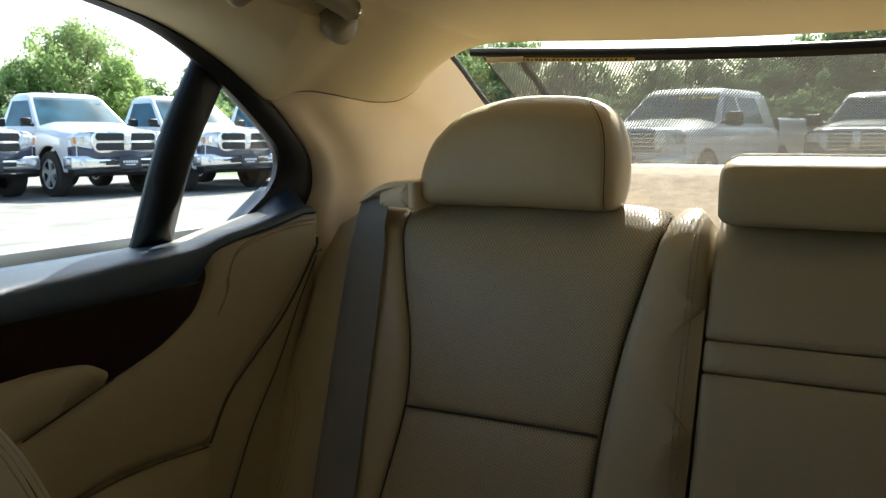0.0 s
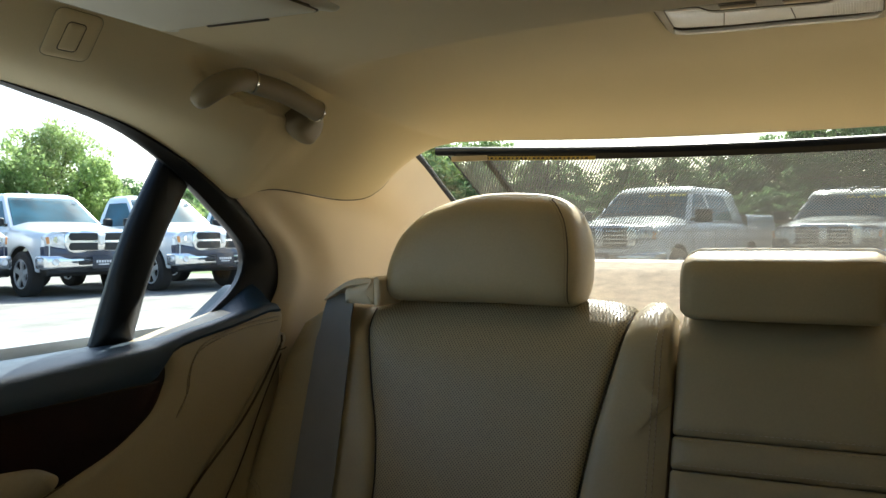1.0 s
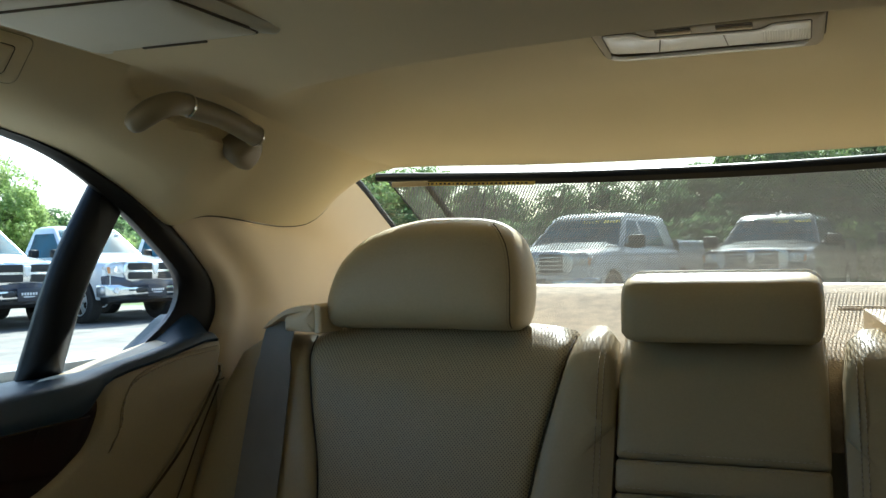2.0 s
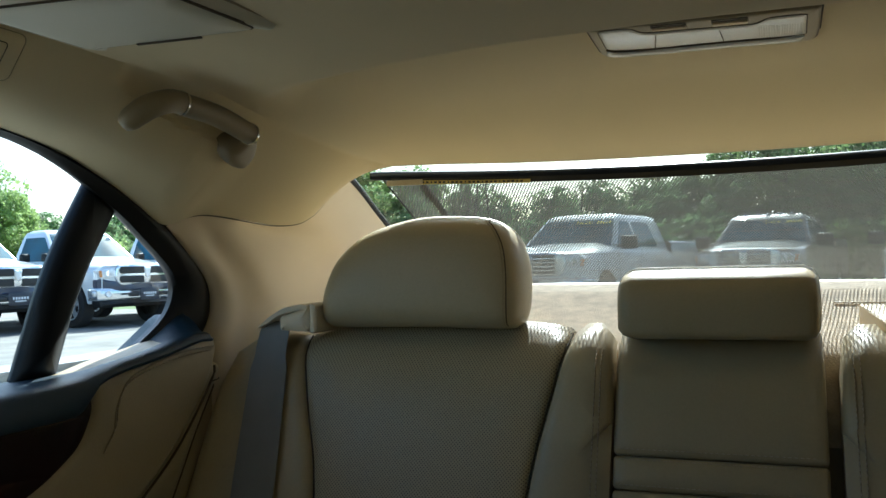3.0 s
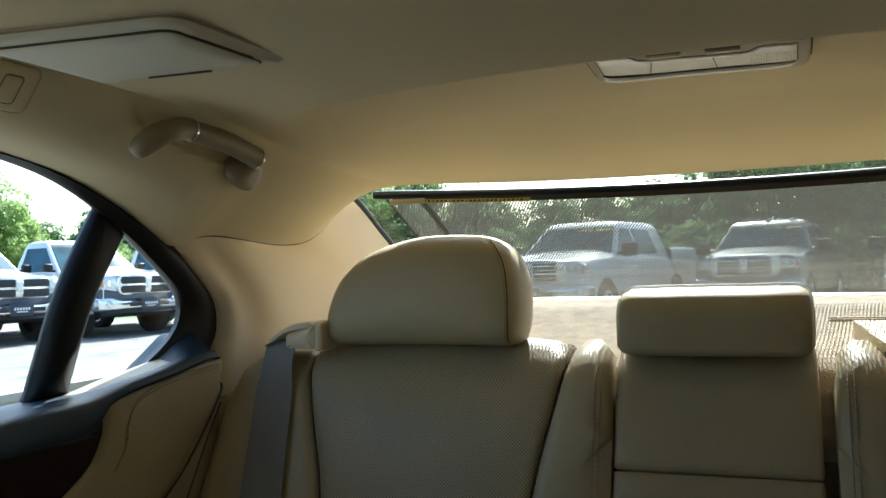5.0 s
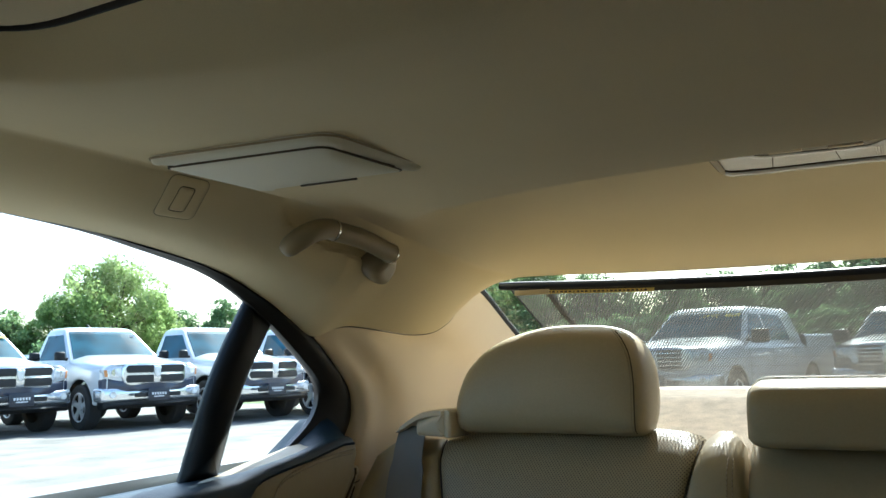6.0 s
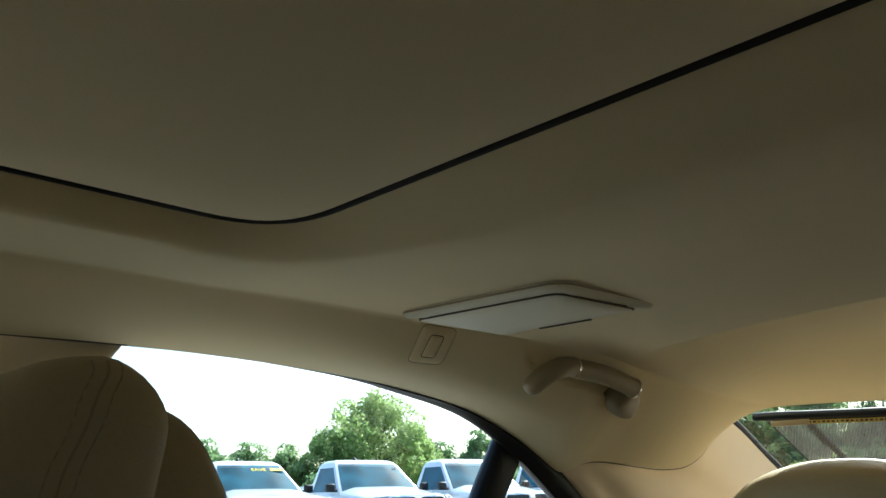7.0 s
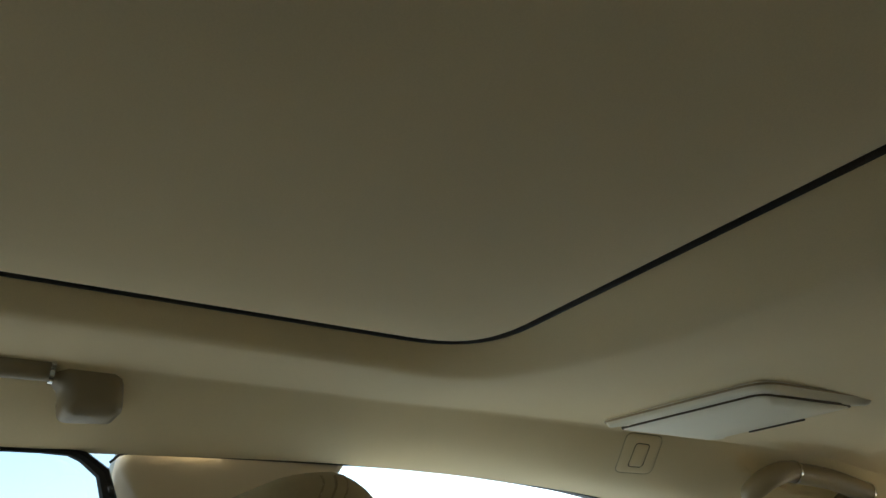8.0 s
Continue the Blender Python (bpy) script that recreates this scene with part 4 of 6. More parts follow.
def build_seat_belt():
    root = empty("seat_belt", "grey seat belt running down from a beige plastic guide", "seat belt", at=(-0.63, 1.2, 1.0))
    o = Vector((-0.63, 1.2, 1.0))
    zs = np.linspace(0.45, 1.016, 36)
    rows = []
    for z in zs:
        xc, wide = np.interp(z, [0.45, 0.60, 0.83, 1.02], [-0.606, -0.613, -0.622, -0.630]), np.interp(z, [0.60, 0.83, 1.02], [1.36, 1.26, 1.03])
        rows.append([seat_point(xc + w * wide, z, 0.016 + 0.004 * (1 - (w / 0.024) ** 2)) - o for w in np.linspace(-0.0235, 0.0235, 7)])
    for r, z in zip(rows, zs):
        if z > 0.962:
            for p in r:
                p.y = 1.2 + 0.36 * (z - 1.0) - 0.022 + 0.3 * max(0, (z - 0.99)) - o.y
    part("webbing", thick(rows, (0, 0.0015, 0)), M_belt, root, "grey woven webbing", angle=60)
    # guide: a hood over the webbing and a small block beside it
    hood = spline([(-0.681, 1.006), (-0.672, 1.016), (-0.655, 1.028), (-0.632, 1.0385), (-0.605, 1.0425), (-0.596, 1.041), (-0.596, 1.034), (-0.61, 1.032), (-0.64, 1.026), (-0.665, 1.012)], 36, closed=True)
    part("hood", puff(hood, [(0.001, -0.05), (0, -0.04), (0, 0.012), (0.0015, 0.016)], lambda u, v, h: Vector((u + 0.024, 1.195 - h, v + 0.006)) - o), M_trim, root, "beige guide hood")
    block = round_poly([(-0.640, 1.004), (-0.592, 1.002), (-0.592, 1.0385), (-0.640, 1.024)], 0.004, 4)
    part("block", puff(block, [(0.002, -0.05), (0, -0.045), (0, 0.012), (0.002, 0.016), (0.004, 0.0168)], lambda u, v, h: Vector((u + 0.023, 1.192 - h, v + 0.006)) - o), M_trim, root, "beige guide block")
    flange = round_poly([(-0.590, 1.000), (-0.579, 1.000), (-0.577, 1.040), (-0.583, 1.044), (-0.590, 1.044)], 0.003, 4)
    part("flange", puff(flange, [(0.001, -0.05), (0, -0.045), (0, 0.016), (0.002, 0.019)], lambda u, v, h: Vector((u + 0.022, 1.196 - h, v + 0.006)) - o), M_trim, root, "pale guide flange")


def build_side_bolster():
    for sx in (1, -1):
        root = empty("side_bolster", "beige leather side bolster between seat and door", "seat bolster", "side bolsters", at=(-0.722 * sx, 1.0, 0.45))
        o = Vector((-0.722 * sx, 1.0, 0.45))
        bp = lambda u, v, h: Vector(((-0.722 + h + 0.03 * (0.95 - v)) * sx, u, v)) - o
        out = round_poly([(1.145, 0.968), (1.09, 0.90), (1.00, 0.80), (0.92, 0.72), (0.88, 0.65), (0.80, 0.45), (1.13, 0.45), (1.17, 0.757), (1.205, 0.90), (1.205, 0.968)], 0.012, 4)
        part("cushion", puff(out, [(0, -0.06), (0, -0.014), (0.004, -0.008), (0.012, -0.004)], bp, cell=0.03), M_leather, root, angle=60)
        crease = spline([(1.186, 0.966), (1.169, 0.940), (1.114, 0.869), (1.056, 0.786), (0.988, 0.704), (0.937, 0.622), (0.830, 0.45)], 40)
        hidden = [(0.78, 0.45), (0.86, 0.62), (0.870, 0.70), (0.920, 0.765), (1.035, 0.845), (1.112, 0.928), (1.130, 0.966)]
        part("roll", puff(dense(np.vstack([crease, hidden]), 0.015), [(0, -0.05), (0, -0.012), (0.002, -0.004), (0.006, 0.002), (0.013, 0.006), (0.022, 0.008)], bp, cell=0.02), M_leather, root, "rounded roll of the bolster", angle=60)
        # Dark strip paints the shade in the crease between roll and seat.
        part("piping", tube([bp(u + 0.001, v, -0.003) for u, v in crease], 0.0022, 6), M_groove, root, "dark strip for the shade in the crease beside the roll")
        part("seam", tube([bp(1.134 + 0.036 * k, 0.9365 + 0.003 * k, 0.0075 - 0.006 * abs(2 * k - 1) ** 3) for k in np.linspace(0, 1, 9)], 0.0009, 6), M_groove, root, "dark cross seam")


def build_front_seat():
    root = empty("front_seat", "beige leather front seat with stitched headrest", "car seat", "front seats", at=(-0.40, 0.1, 0.3))
    o = Vector((-0.40, 0.1, 0.3))
    half = [(-0.19, 0.42), (-0.165, 0.60), (-0.156, 0.85), (-0.154, 0.94), (-0.156, 0.98), (-0.161, 1.010), (-0.172, 1.032), (-0.200, 1.056), (-0.245, 1.072), (-0.32, 1.080)]
    back = spline([(-0.40, 0.40)] + half + [(-0.40, 1.082)] + [(-0.80 - x, z) for x, z in half[::-1]], 170, closed=True)
    prof = [(0.05, -0.03), (0.02, -0.024), (0.004, -0.012), (0.0, 0.004), (0.0008, 0.018), (0.003, 0.031), (0.0065, 0.043), (0.0115, 0.0535), (0.018, 0.0620), (0.026, 0.0685), (0.036, 0.0730), (0.048, 0.0755), (0.062, 0.0765)]
    lean = lambda u, v, h: Vector((u, 0.185 + h - 0.35 * (v - 1.0), v)) - o
    part("backrest", puff(back, prof, lean, cell=0.02), M_leather, root, "tall beige leather backrest", angle=80)
    thread = bmesh.new()
    for d in (0.0125, 0.0195):
        rise = float(np.interp(d, [q[0] for q in prof[3:]], [q[1] for q in prof[3:]]))
        ring = [lean(u, v, rise - 0.0002) for u, v in inset(back, d)]
        stitches(ring, (0, 1, 0), r=0.0005, bm=thread)
        part("stitch_groove", tube(ring, 0.0007, 5), M_trim_dark, root)
    part("edge_seam", tube([lean(u, v, 0.0582) for u, v in inset(back, 0.0155)], 0.0008, 5), M_groove, root, "dark sewn edge seam")
    tagged(part("stitching", thread, M_thread, root), kind="stuff")
    head = spline([(0.005, 1.085), (0.08, 1.055), (0.136, 1.06), (0.147, 1.10), (0.154, 1.140), (0.158, 1.168), (0.153, 1.183), (0.143, 1.194), (0.126, 1.202), (0.110, 1.201), (0.089, 1.194), (0.068, 1.177), (0.048, 1.156), (0.020, 1.118)], 60, closed=True)
    prof = [(0.03, -0.118), (0.016, -0.114), (0.007, -0.107), (0.002, -0.096), (0.0, -0.08), (0.0, 0.0), (0.0, 0.08), (0.002, 0.096), (0.007, 0.107), (0.016, 0.114), (0.03, 0.118)]
    hp = lambda u, v, h: Vector((-0.382 + h, u + 0.026, v)) - o
    hr = part("headrest", puff(head, prof, hp, cell=0.02), M_leather, root, "rounded beige leather headrest", angle=60)
    near = lambda u, v: float(np.min(np.hypot(head[:, 0] - u, head[:, 1] - v)))
    rise = lambda u, v: float(np.interp(near(u, v), [q[0] for q in prof[6:]], [q[1] for q in prof[6:]]))
    line = spline([(0.1190, 1.1965), (0.1175, 1.190), (0.112, 1.180), (0.106, 1.163), (0.100, 1.149), (0.096, 1.134), (0.088, 1.10)], 40)
    sewn = lambda k, d: [hp(u + k, v, rise(u + k, v) + d) for u, v in line]
    part("seam", tube(sewn(0.0, -0.0003), 0.0008, 6), M_trim_dark, hr, "dark sewn seam")
    thread = bmesh.new()
    for k in (0.0068, -0.0068):
        part("stitch_groove", tube(sewn(k, -0.0003), 0.0006, 6), M_trim_dark, hr)
        stitches(sewn(k, 0.0), (1, 0, 0), r=0.0003, bm=thread)
    tagged(part("stitching", thread, M_thread, hr), kind="stuff")
    pad = spline([(0.12, 1.05), (0.12, 1.12), (0.15, 1.168), (0.180, 1.183), (0.200, 1.180), (0.214, 1.170), (0.224, 1.157), (0.237, 1.133), (0.250, 1.10), (0.256, 1.065), (0.250, 1.03), (0.20, 1.02)], 60, closed=True)
    soft = [(0.03, -0.082), (0.012, -0.079), (0.004, -0.072), (0.0, -0.06), (0.0, 0.06), (0.004, 0.072), (0.012, 0.079), (0.03, 0.082)]
    part("rear_pad", puff(pad, soft, lambda u, v, h: Vector((-0.382 + h, u, v)) - o, cell=0.02), M_leather, hr, "rounded rear cover of the headrest", angle=70)
    part("cushion", box((0.50, 0.55, 0.16), Vector((-0.40, -0.12, 0.40)) - o, 0.05, 3), M_leather, root)
    # Second front seat, unseen, added to block light from ahead.
    copy_thing(root, pose(0.44, 0.06, 0.3))


def grab_handle(at_y, label):
    root = empty("grab_handle", label, "grab handle", "grab handles", at=(-0.58, at_y + 0.9, 1.28))
    o = Vector((-0.58, 0.9, 1.28))
    out, down = Vector((0.751, 0, -0.661)), Vector((-0.661, 0, -0.751))
    face = lambda p0: (lambda u, v, h: Vector((p0[0], u, p0[1])) + down * v + out * h - o)
    plump = [(0.003, -0.040), (0.0, -0.030), (0.0, -0.011), (0.0008, -0.006), (0.003, -0.001), (0.006, 0.0030), (0.010, 0.0055), (0.015, 0.0065)]
    bend = spline([(-0.5595, 0.8860, 1.2920), (-0.5585, 0.8680, 1.2910), (-0.5590, 0.8500, 1.2865), (-0.5645, 0.8355, 1.2795), (-0.5745, 0.8275, 1.2705), (-0.5885, 0.8250, 1.2610)], 20)
    part("front_arm", tube([Vector(p) - o for p in bend], list(np.interp(np.linspace(0, 1, 20), [0, 0.3, 0.7, 0.92, 1], [0.0128, 0.0135, 0.0138, 0.0125, 0.0085])), 18), M_handle, root, angle=70)
    grip = [(-0.560, 0.884, 1.2915), (-0.5580, 0.950, 1.2870), (-0.559, 1.020, 1.2745)]
    part("grip", tube([Vector(p) - o for p in spline(grip, 16)], 0.0132, 18), M_handle, root, angle=60)
    arm = spline([(1.0161, -0.0100), (1.0190, -0.0270), (1.0359, -0.0240), (1.0520, -0.0140), (1.0645, 0.0030), (1.0665, 0.0197), (1.0610, 0.0330), (1.0480, 0.0360), (1.0250, 0.0300), (1.0090, 0.0200), (1.0040, 0.0110), (1.0080, 0.0010)], 60, closed=True)
    part("rear_arm", puff(arm, plump, face((-0.575, 1.26)), cell=0.006), M_handle, root, angle=70)
    for a, b in ((grip[0], grip[1]), (grip[2], grip[1])):
        a, b = Vector(a), Vector(b)
        t = (b - a).normalized()
        part("ring", tube([a - t * 0.0017 - o, a + t * 0.0017 - o], 0.0148, 20), M_chrome, root, "thin chrome ring")
    return root


def build_roof_fittings():
    grab_handle(0.0, "beige plastic grab handle with chrome rings above the rear door")
    # front handle: seen level, its rear arm drops to the rail
    root = empty("grab_handle", "beige plastic grab handle with chrome ring above the front door", "grab handle", "grab handles", at=(-0.59, 0.026, 1.31))
    o = Vector((-0.59, 0.0, 1.31))
    part("grip", tube([Vector(p) - o for p in ((-0.585, -0.17, 1.318), (-0.585, -0.08, 1.3205), (-0.585, 0.004, 1.3225))], 0.0118, 14, flat=1.1), M_handle, root, angle=60)
    arm = round_poly([(0.003, 1.338), (0.048, 1.3355), (0.060, 1.321), (0.062, 1.288), (0.016, 1.285), (0.013, 1.305), (0.003, 1.311)], [0.002, 0.02, 0.015, 0.008, 0.008, 0.012, 0.002], 6)
    part("rear_arm", puff(arm, [(0, -0.035), (0, -0.002), (0.003, 0.006), (0.008, 0.010)], lambda u, v, h: Vector((-0.588 + h, u, v)) - o), M_handle, root, angle=60)
    part("front_arm", tube([Vector(p) - o for p in ((-0.585, -0.17, 1.318), (-0.592, -0.20, 1.306), (-0.63, -0.21, 1.285))], 0.015, 12), M_handle, root)
    part("ring", tube([Vector((-0.585, 0.0005, 1.3225)) - o, Vector((-0.585, 0.0040, 1.3225)) - o], 0.0138, 16, flat=1.1), M_chrome, root, "thin chrome ring")
    # vanity mirror lid
    root = empty("vanity_mirror", "closed pale vanity mirror lid set in the headliner", "vanity mirror", at=(-0.44, 0.65, 1.32))
    o = Vector((-0.44, 0.65, 1.32))
    dn = lambda z0: (lambda u, v, h: Vector((u, v, z0 - h)) - o)
    fr = round_poly([(-0.536, 0.563), (-0.343, 0.585), (-0.338, 0.737), (-0.536, 0.731)], [0.008, 0.022, 0.010, 0.012], 6)
    part("frame", puff(fr, [(0, -0.01), (0, 0.002), (0.002, 0.0052), (0.006, 0.0062), (0.011, 0.0040)], dn(1.3182), cell=0.012), M_lid, root, "pale plastic frame", angle=80)
    part("rim", tube([dn(1.3182)(u, v, 0.0006) for u, v in inset(fr, -0.0008)], 0.0011, 5, closed=True), M_trim_dark, root, "fine shadow joint round the frame")
    ld = round_poly([(-0.534, 0.587), (-0.364, 0.6055), (-0.357, 0.7245), (-0.534, 0.718)], [0.004, 0.012, 0.006, 0.006], 5)
    part("gap", puff(inset(ld, -0.0022), [(0, -0.004), (0, 0.0019)], dn(1.3145)), M_groove, root, "dark gap round the lid")
    lid = part("lid", puff(ld, [(0, -0.003), (0, 0.0021), (0.001, 0.0028), (0.003, 0.0032)], dn(1.3145)), M_lid, root, "pale grey-beige lid")
    part("finger_slot", box((0.068, 0.0035, 0.002), Vector((-0.445, 0.7215, 1.3112)) - o, 0.0008, turn=Euler((0, 0, radians(4))).to_matrix()), M_groove, lid)
    # coat hook on the rail
    root = empty("coat_hook", "beige retracting coat hook on the roof rail", "coat hook", at=(-0.585, 0.65, 1.30))
    o = Vector((-0.585, 0.65, 1.30))
    pl = lambda u, v, h: on_rail(u, 0.064 - v, h) - o
    base = round_poly([(0.637, 0.0), (0.689, 0.003), (0.672, 0.060), (0.619, 0.060)], 0.010, 6)
    part("base", puff(base, [(0, -0.01), (0, 0.0006), (0.0015, 0.0016), (0.005, 0.002)], pl, cell=0.005), M_liner, root)
    hook = round_poly([(0.648, 0.013), (0.667, 0.014), (0.658, 0.047), (0.639, 0.047)], 0.004, 5)
    part("hook", puff(hook, [(0, 0.0), (0, 0.0022), (0.001, 0.0032), (0.003, 0.0036)], pl, cell=0.005), M_liner, root)
    part("gap", tube([pl(u, v, 0.0018) for u, v in inset(hook, -0.0008)], 0.0007, 5, closed=True), M_groove, root)
    part("rim", tube([pl(u, v, 0.0004) for u, v in inset(base, -0.0004)], 0.0006, 5, closed=True), M_trim_dark, root)
    # rear dome lamp
    root = empty("dome_lamp", "rear dome lamp with frosted lens in a beige frame, switched off", "ceiling lamp", at=(0.0, 1.04, 1.347))
    lp = lambda u, v, h: Vector((u, v - 1.04, -h))
    fr = dense(round_poly([(-0.1140, 0.966), (0.1135, 0.984), (0.1165, 1.124), (-0.1190, 1.100)], [0.006, 0.006, 0.026, 0.022], 7), 0.012)
    part("frame", puff(fr, [(0, -0.020), (0, 0.002), (0.0015, 0.0045), (0.004, 0.0058), (0.009, 0.006)], lp), M_trim_dark, root, "tan plastic frame")
    part("rim", tube([lp(u, v, 0.0012) for u, v in inset(fr, -0.0006)], 0.0010, 5, closed=True), M_groove, root, "fine dark joint round the frame")
    lens = round_poly([(-0.1015, 0.974), (-0.0695, 0.9765), (-0.0610, 1.0010), (0.0545, 1.0165), (0.0640, 0.9965), (0.1000, 0.9990), (0.1018, 1.0790), (0.0180, 1.0700), (-0.0570, 1.0685), (-0.1060, 1.0540)],
                      [0.006, 0.009, 0.010, 0.010, 0.008, 0.004, 0.004, 0.05, 0.05, 0.008], 6)
    part("gap", puff(inset(lens, -0.0013), [(0, 0.0), (0, 0.0066)], lp), M_groove, root, "dark gap round the lens")
    pane = part("lens", puff(dense(lens, 0.012), [(0, 0.0), (0, 0.0066), (0.0015, 0.0076), (0.004, 0.0080), (0.012, 0.0080)], lp), M_lens, root, "frosted clear plastic lens")
    for k in range(18):
        part("ridge", tube([lp(0.0560 + 0.0025 * k, 1.0200 + 0.0004 * k, 0.0080), lp(0.0560 + 0.0025 * k, 1.0720 + 0.0002 * k, 0.0080)], 0.0005, 4), M_lens, pane)
    lower = spline([(-0.1065, 1.0670), (-0.0960, 1.0785), (-0.0570, 1.0835), (0.0180, 1.0870), (0.0780, 1.0920), (0.1005, 1.0870)], 36)
    part("lip", tube([lp(u, v - 0.0125, 0.0072) for u, v in lower], 0.0012, 8), M_groove, root, "dark slot under the lens")
    part("rib", tube([lp(u, v, 0.0062) for u, v in lower], [0.002] + [0.0090] * 34 + [0.002], 12, flat=0.5), M_lens, root, "bright rounded lens edge")
    for a, b in (((-0.0465, 1.0080), (-0.0540, 1.0630)), ((0.0168, 1.0165), (0.0190, 1.0700))):
        part("joint", tube([lp(*a, 0.0080), lp(*b, 0.0080)], 0.0006, 4), M_groove, pane)
    for x0, y0 in ((-0.0490, 0.9755), (0.0105, 0.9815)):
        pad = lambda v0, v1, x1=0.0355: round_poly([(x0, y0 + v0), (x0 + x1, y0 + v0 + 0.003), (x0 + x1, y0 + v1 + 0.003), (x0, y0 + v1)], 0.0022, 4)
        b = part("switch", puff(pad(0.0, 0.0185), [(0, 0), (0, 0.0064)], lp), M_groove, root, "dark recess of a lamp switch")
        part("key", puff(inset(pad(0.0085, 0.0180), 0.0006), [(0, 0), (0, 0.0078), (0.001, 0.0085)], lp), M_trim, b)


build_ceiling()
build_sunroof()
build_pillars()
build_rear_door(1, "left")
build_rear_door(-1, "right")
build_front_sides()
build_closing()
build_outer_skin()
build_rear_window()
build_shelf()
build_sunshade()
build_outer_seat(1, "beige leather outer rear seat with perforated centre and large headrest")
build_outer_seat(-1, "beige leather outer rear seat beside the shelf cover")
build_centre_seat()
build_side_bolster()
build_seat_backing()
build_seat_belt()
build_front_seat()
build_roof_fittings()


# ---- outdoors ----
def build_ground():
    m = material("lot_and_grass", (0.24, 0.224, 0.198), 0.95, vary=0.28, scale=1.6, bump=0.7, bump_scale=30)
    nt = m.node_tree
    p = nt.nodes["Principled BSDF"]
    src = p.inputs["Base Color"].links[0].from_socket
    geo, sep = nt.nodes.new("ShaderNodeTexCoord"), nt.nodes.new("ShaderNodeSeparateXYZ")
    nt.links.new(geo.outputs["Object"], sep.inputs[0])

    def node(op, a, b=0.0):
        n = nt.nodes.new("ShaderNodeMath")
        n.operation = op
        for i, v in enumerate((a, b)):
            if isinstance(v, (int, float)):
                n.inputs[i].default_value = v
            else:
                nt.links.new(v, n.inputs[i])
        return n.outputs[0]
    edge = nt.nodes.new("ShaderNodeTexNoise")
    edge.inputs["Scale"].default_value, edge.inputs["Detail"].default_value = 0.8, 6
    nt.links.new(geo.outputs["Object"], edge.inputs["Vector"])
    wob = node("MULTIPLY", node("SUBTRACT", edge.outputs[0], 0.5), 2.5)
    rear = node("SUBTRACT", node("ADD", sep.outputs["Y"], wob), node("ADD", 21.5, node("MULTIPLY", sep.outputs["X"], 0.12)))
    left = node("SUBTRACT", node("MULTIPLY", node("ADD", node("ADD", sep.outputs["X"], node("MULTIPLY", sep.outputs["Y"], -0.5)), wob), -1.0), 37.0)
    mask = nt.nodes.new("ShaderNodeMapRange")
    mask.inputs[1].default_value, mask.inputs[2].default_value = -0.3, 0.3
    nt.links.new(node("MAXIMUM", rear, left), mask.inputs[0])
    blades = nt.nodes.new("ShaderNodeTexNoise")
    blades.inputs["Scale"].default_value, blades.inputs["Detail"].default_value = 7.0, 8
    nt.links.new(geo.outputs["Object"], blades.inputs["Vector"])
    ramp = nt.nodes.new("ShaderNodeValToRGB")
    ramp.color_ramp.elements[0].position, ramp.color_ramp.elements[0].color = 0.30, (0.045, 0.085, 0.018, 1)
    ramp.color_ramp.elements[1].position, ramp.color_ramp.elements[1].color = 0.72, (0.17, 0.23, 0.055, 1)
    nt.links.new(blades.outputs[0], ramp.inputs[0])
    # tyre tracks: long soft bands along the row of parked trucks
    wave = nt.nodes.new("ShaderNodeTexNoise")
    wave.inputs["Scale"].default_value, wave.inputs["Detail"].default_value = 1.0, 5
    mp = nt.nodes.new("ShaderNodeMapping")
    mp.inputs["Rotation"].default_value, mp.inputs["Scale"].default_value = (0, 0, radians(24)), (1.8, 0.16, 1)
    nt.links.new(geo.outputs["Object"], mp.inputs[0])
    nt.links.new(mp.outputs[0], wave.inputs["Vector"])
    tr = nt.nodes.new("ShaderNodeMapRange")
    tr.inputs[1].default_value, tr.inputs[2].default_value, tr.inputs[3].default_value, tr.inputs[4].default_value = 0.35, 0.7, 0.80, 1.12
    nt.links.new(wave.outputs[0], tr.inputs[0])
    lot = nt.nodes.new("ShaderNodeVectorMath")
    lot.operation = "SCALE"
    nt.links.new(src, lot.inputs[0])
    nt.links.new(tr.outputs[0], lot.inputs["Scale"])
    mix = nt.nodes.new("ShaderNodeMix")
    mix.data_type = "RGBA"
    nt.links.new(mask.outputs[0], mix.inputs["Factor"])
    nt.links.new(lot.outputs[0], mix.inputs["A"])
    nt.links.new(ramp.outputs[0], mix.inputs["B"])
    nt.links.new(mix.outputs["Result"], p.inputs["Base Color"])
    rows = [[Vector((x, y, 0)) for x in (-900, -60, -30, 0, 30, 60, 900)] for y in (-900, -40, 0, 25, 60, 900)]
    tagged(part("ground", grid(rows)[0], m), "pale dusty gravel car park running into grass", "ground", kind="structure")


def paint(name, col, metal=0.25, rough=0.28):
    return material(name, col, rough, metal=metal, vary=0.03, scale=1.5, coat=0.9)


M_silver = paint("silver_white_paint", (0.68, 0.69, 0.70), 0.15, 0.28)
M_white = paint("white_paint", (0.78, 0.78, 0.77), 0.0)
M_grey_paint = paint("dark_grey_paint", (0.12, 0.125, 0.13), 0.4)
M_navy = paint("navy_lower_panel", (0.02, 0.03, 0.065), 0.1, 0.35)
# Blue-green base colour stands in for the sky reflected in the glass.
M_car_glass = material("sky_toned_vehicle_glass", (0.018, 0.085, 0.120), 0.04, vary=0.6, scale=2.0, spec=0.3, coat=0.0)
M_grille = material("black_grille_mesh", (0.012, 0.012, 0.013), 0.5, vary=0.3, scale=60, bump=1.0, bump_scale=45)
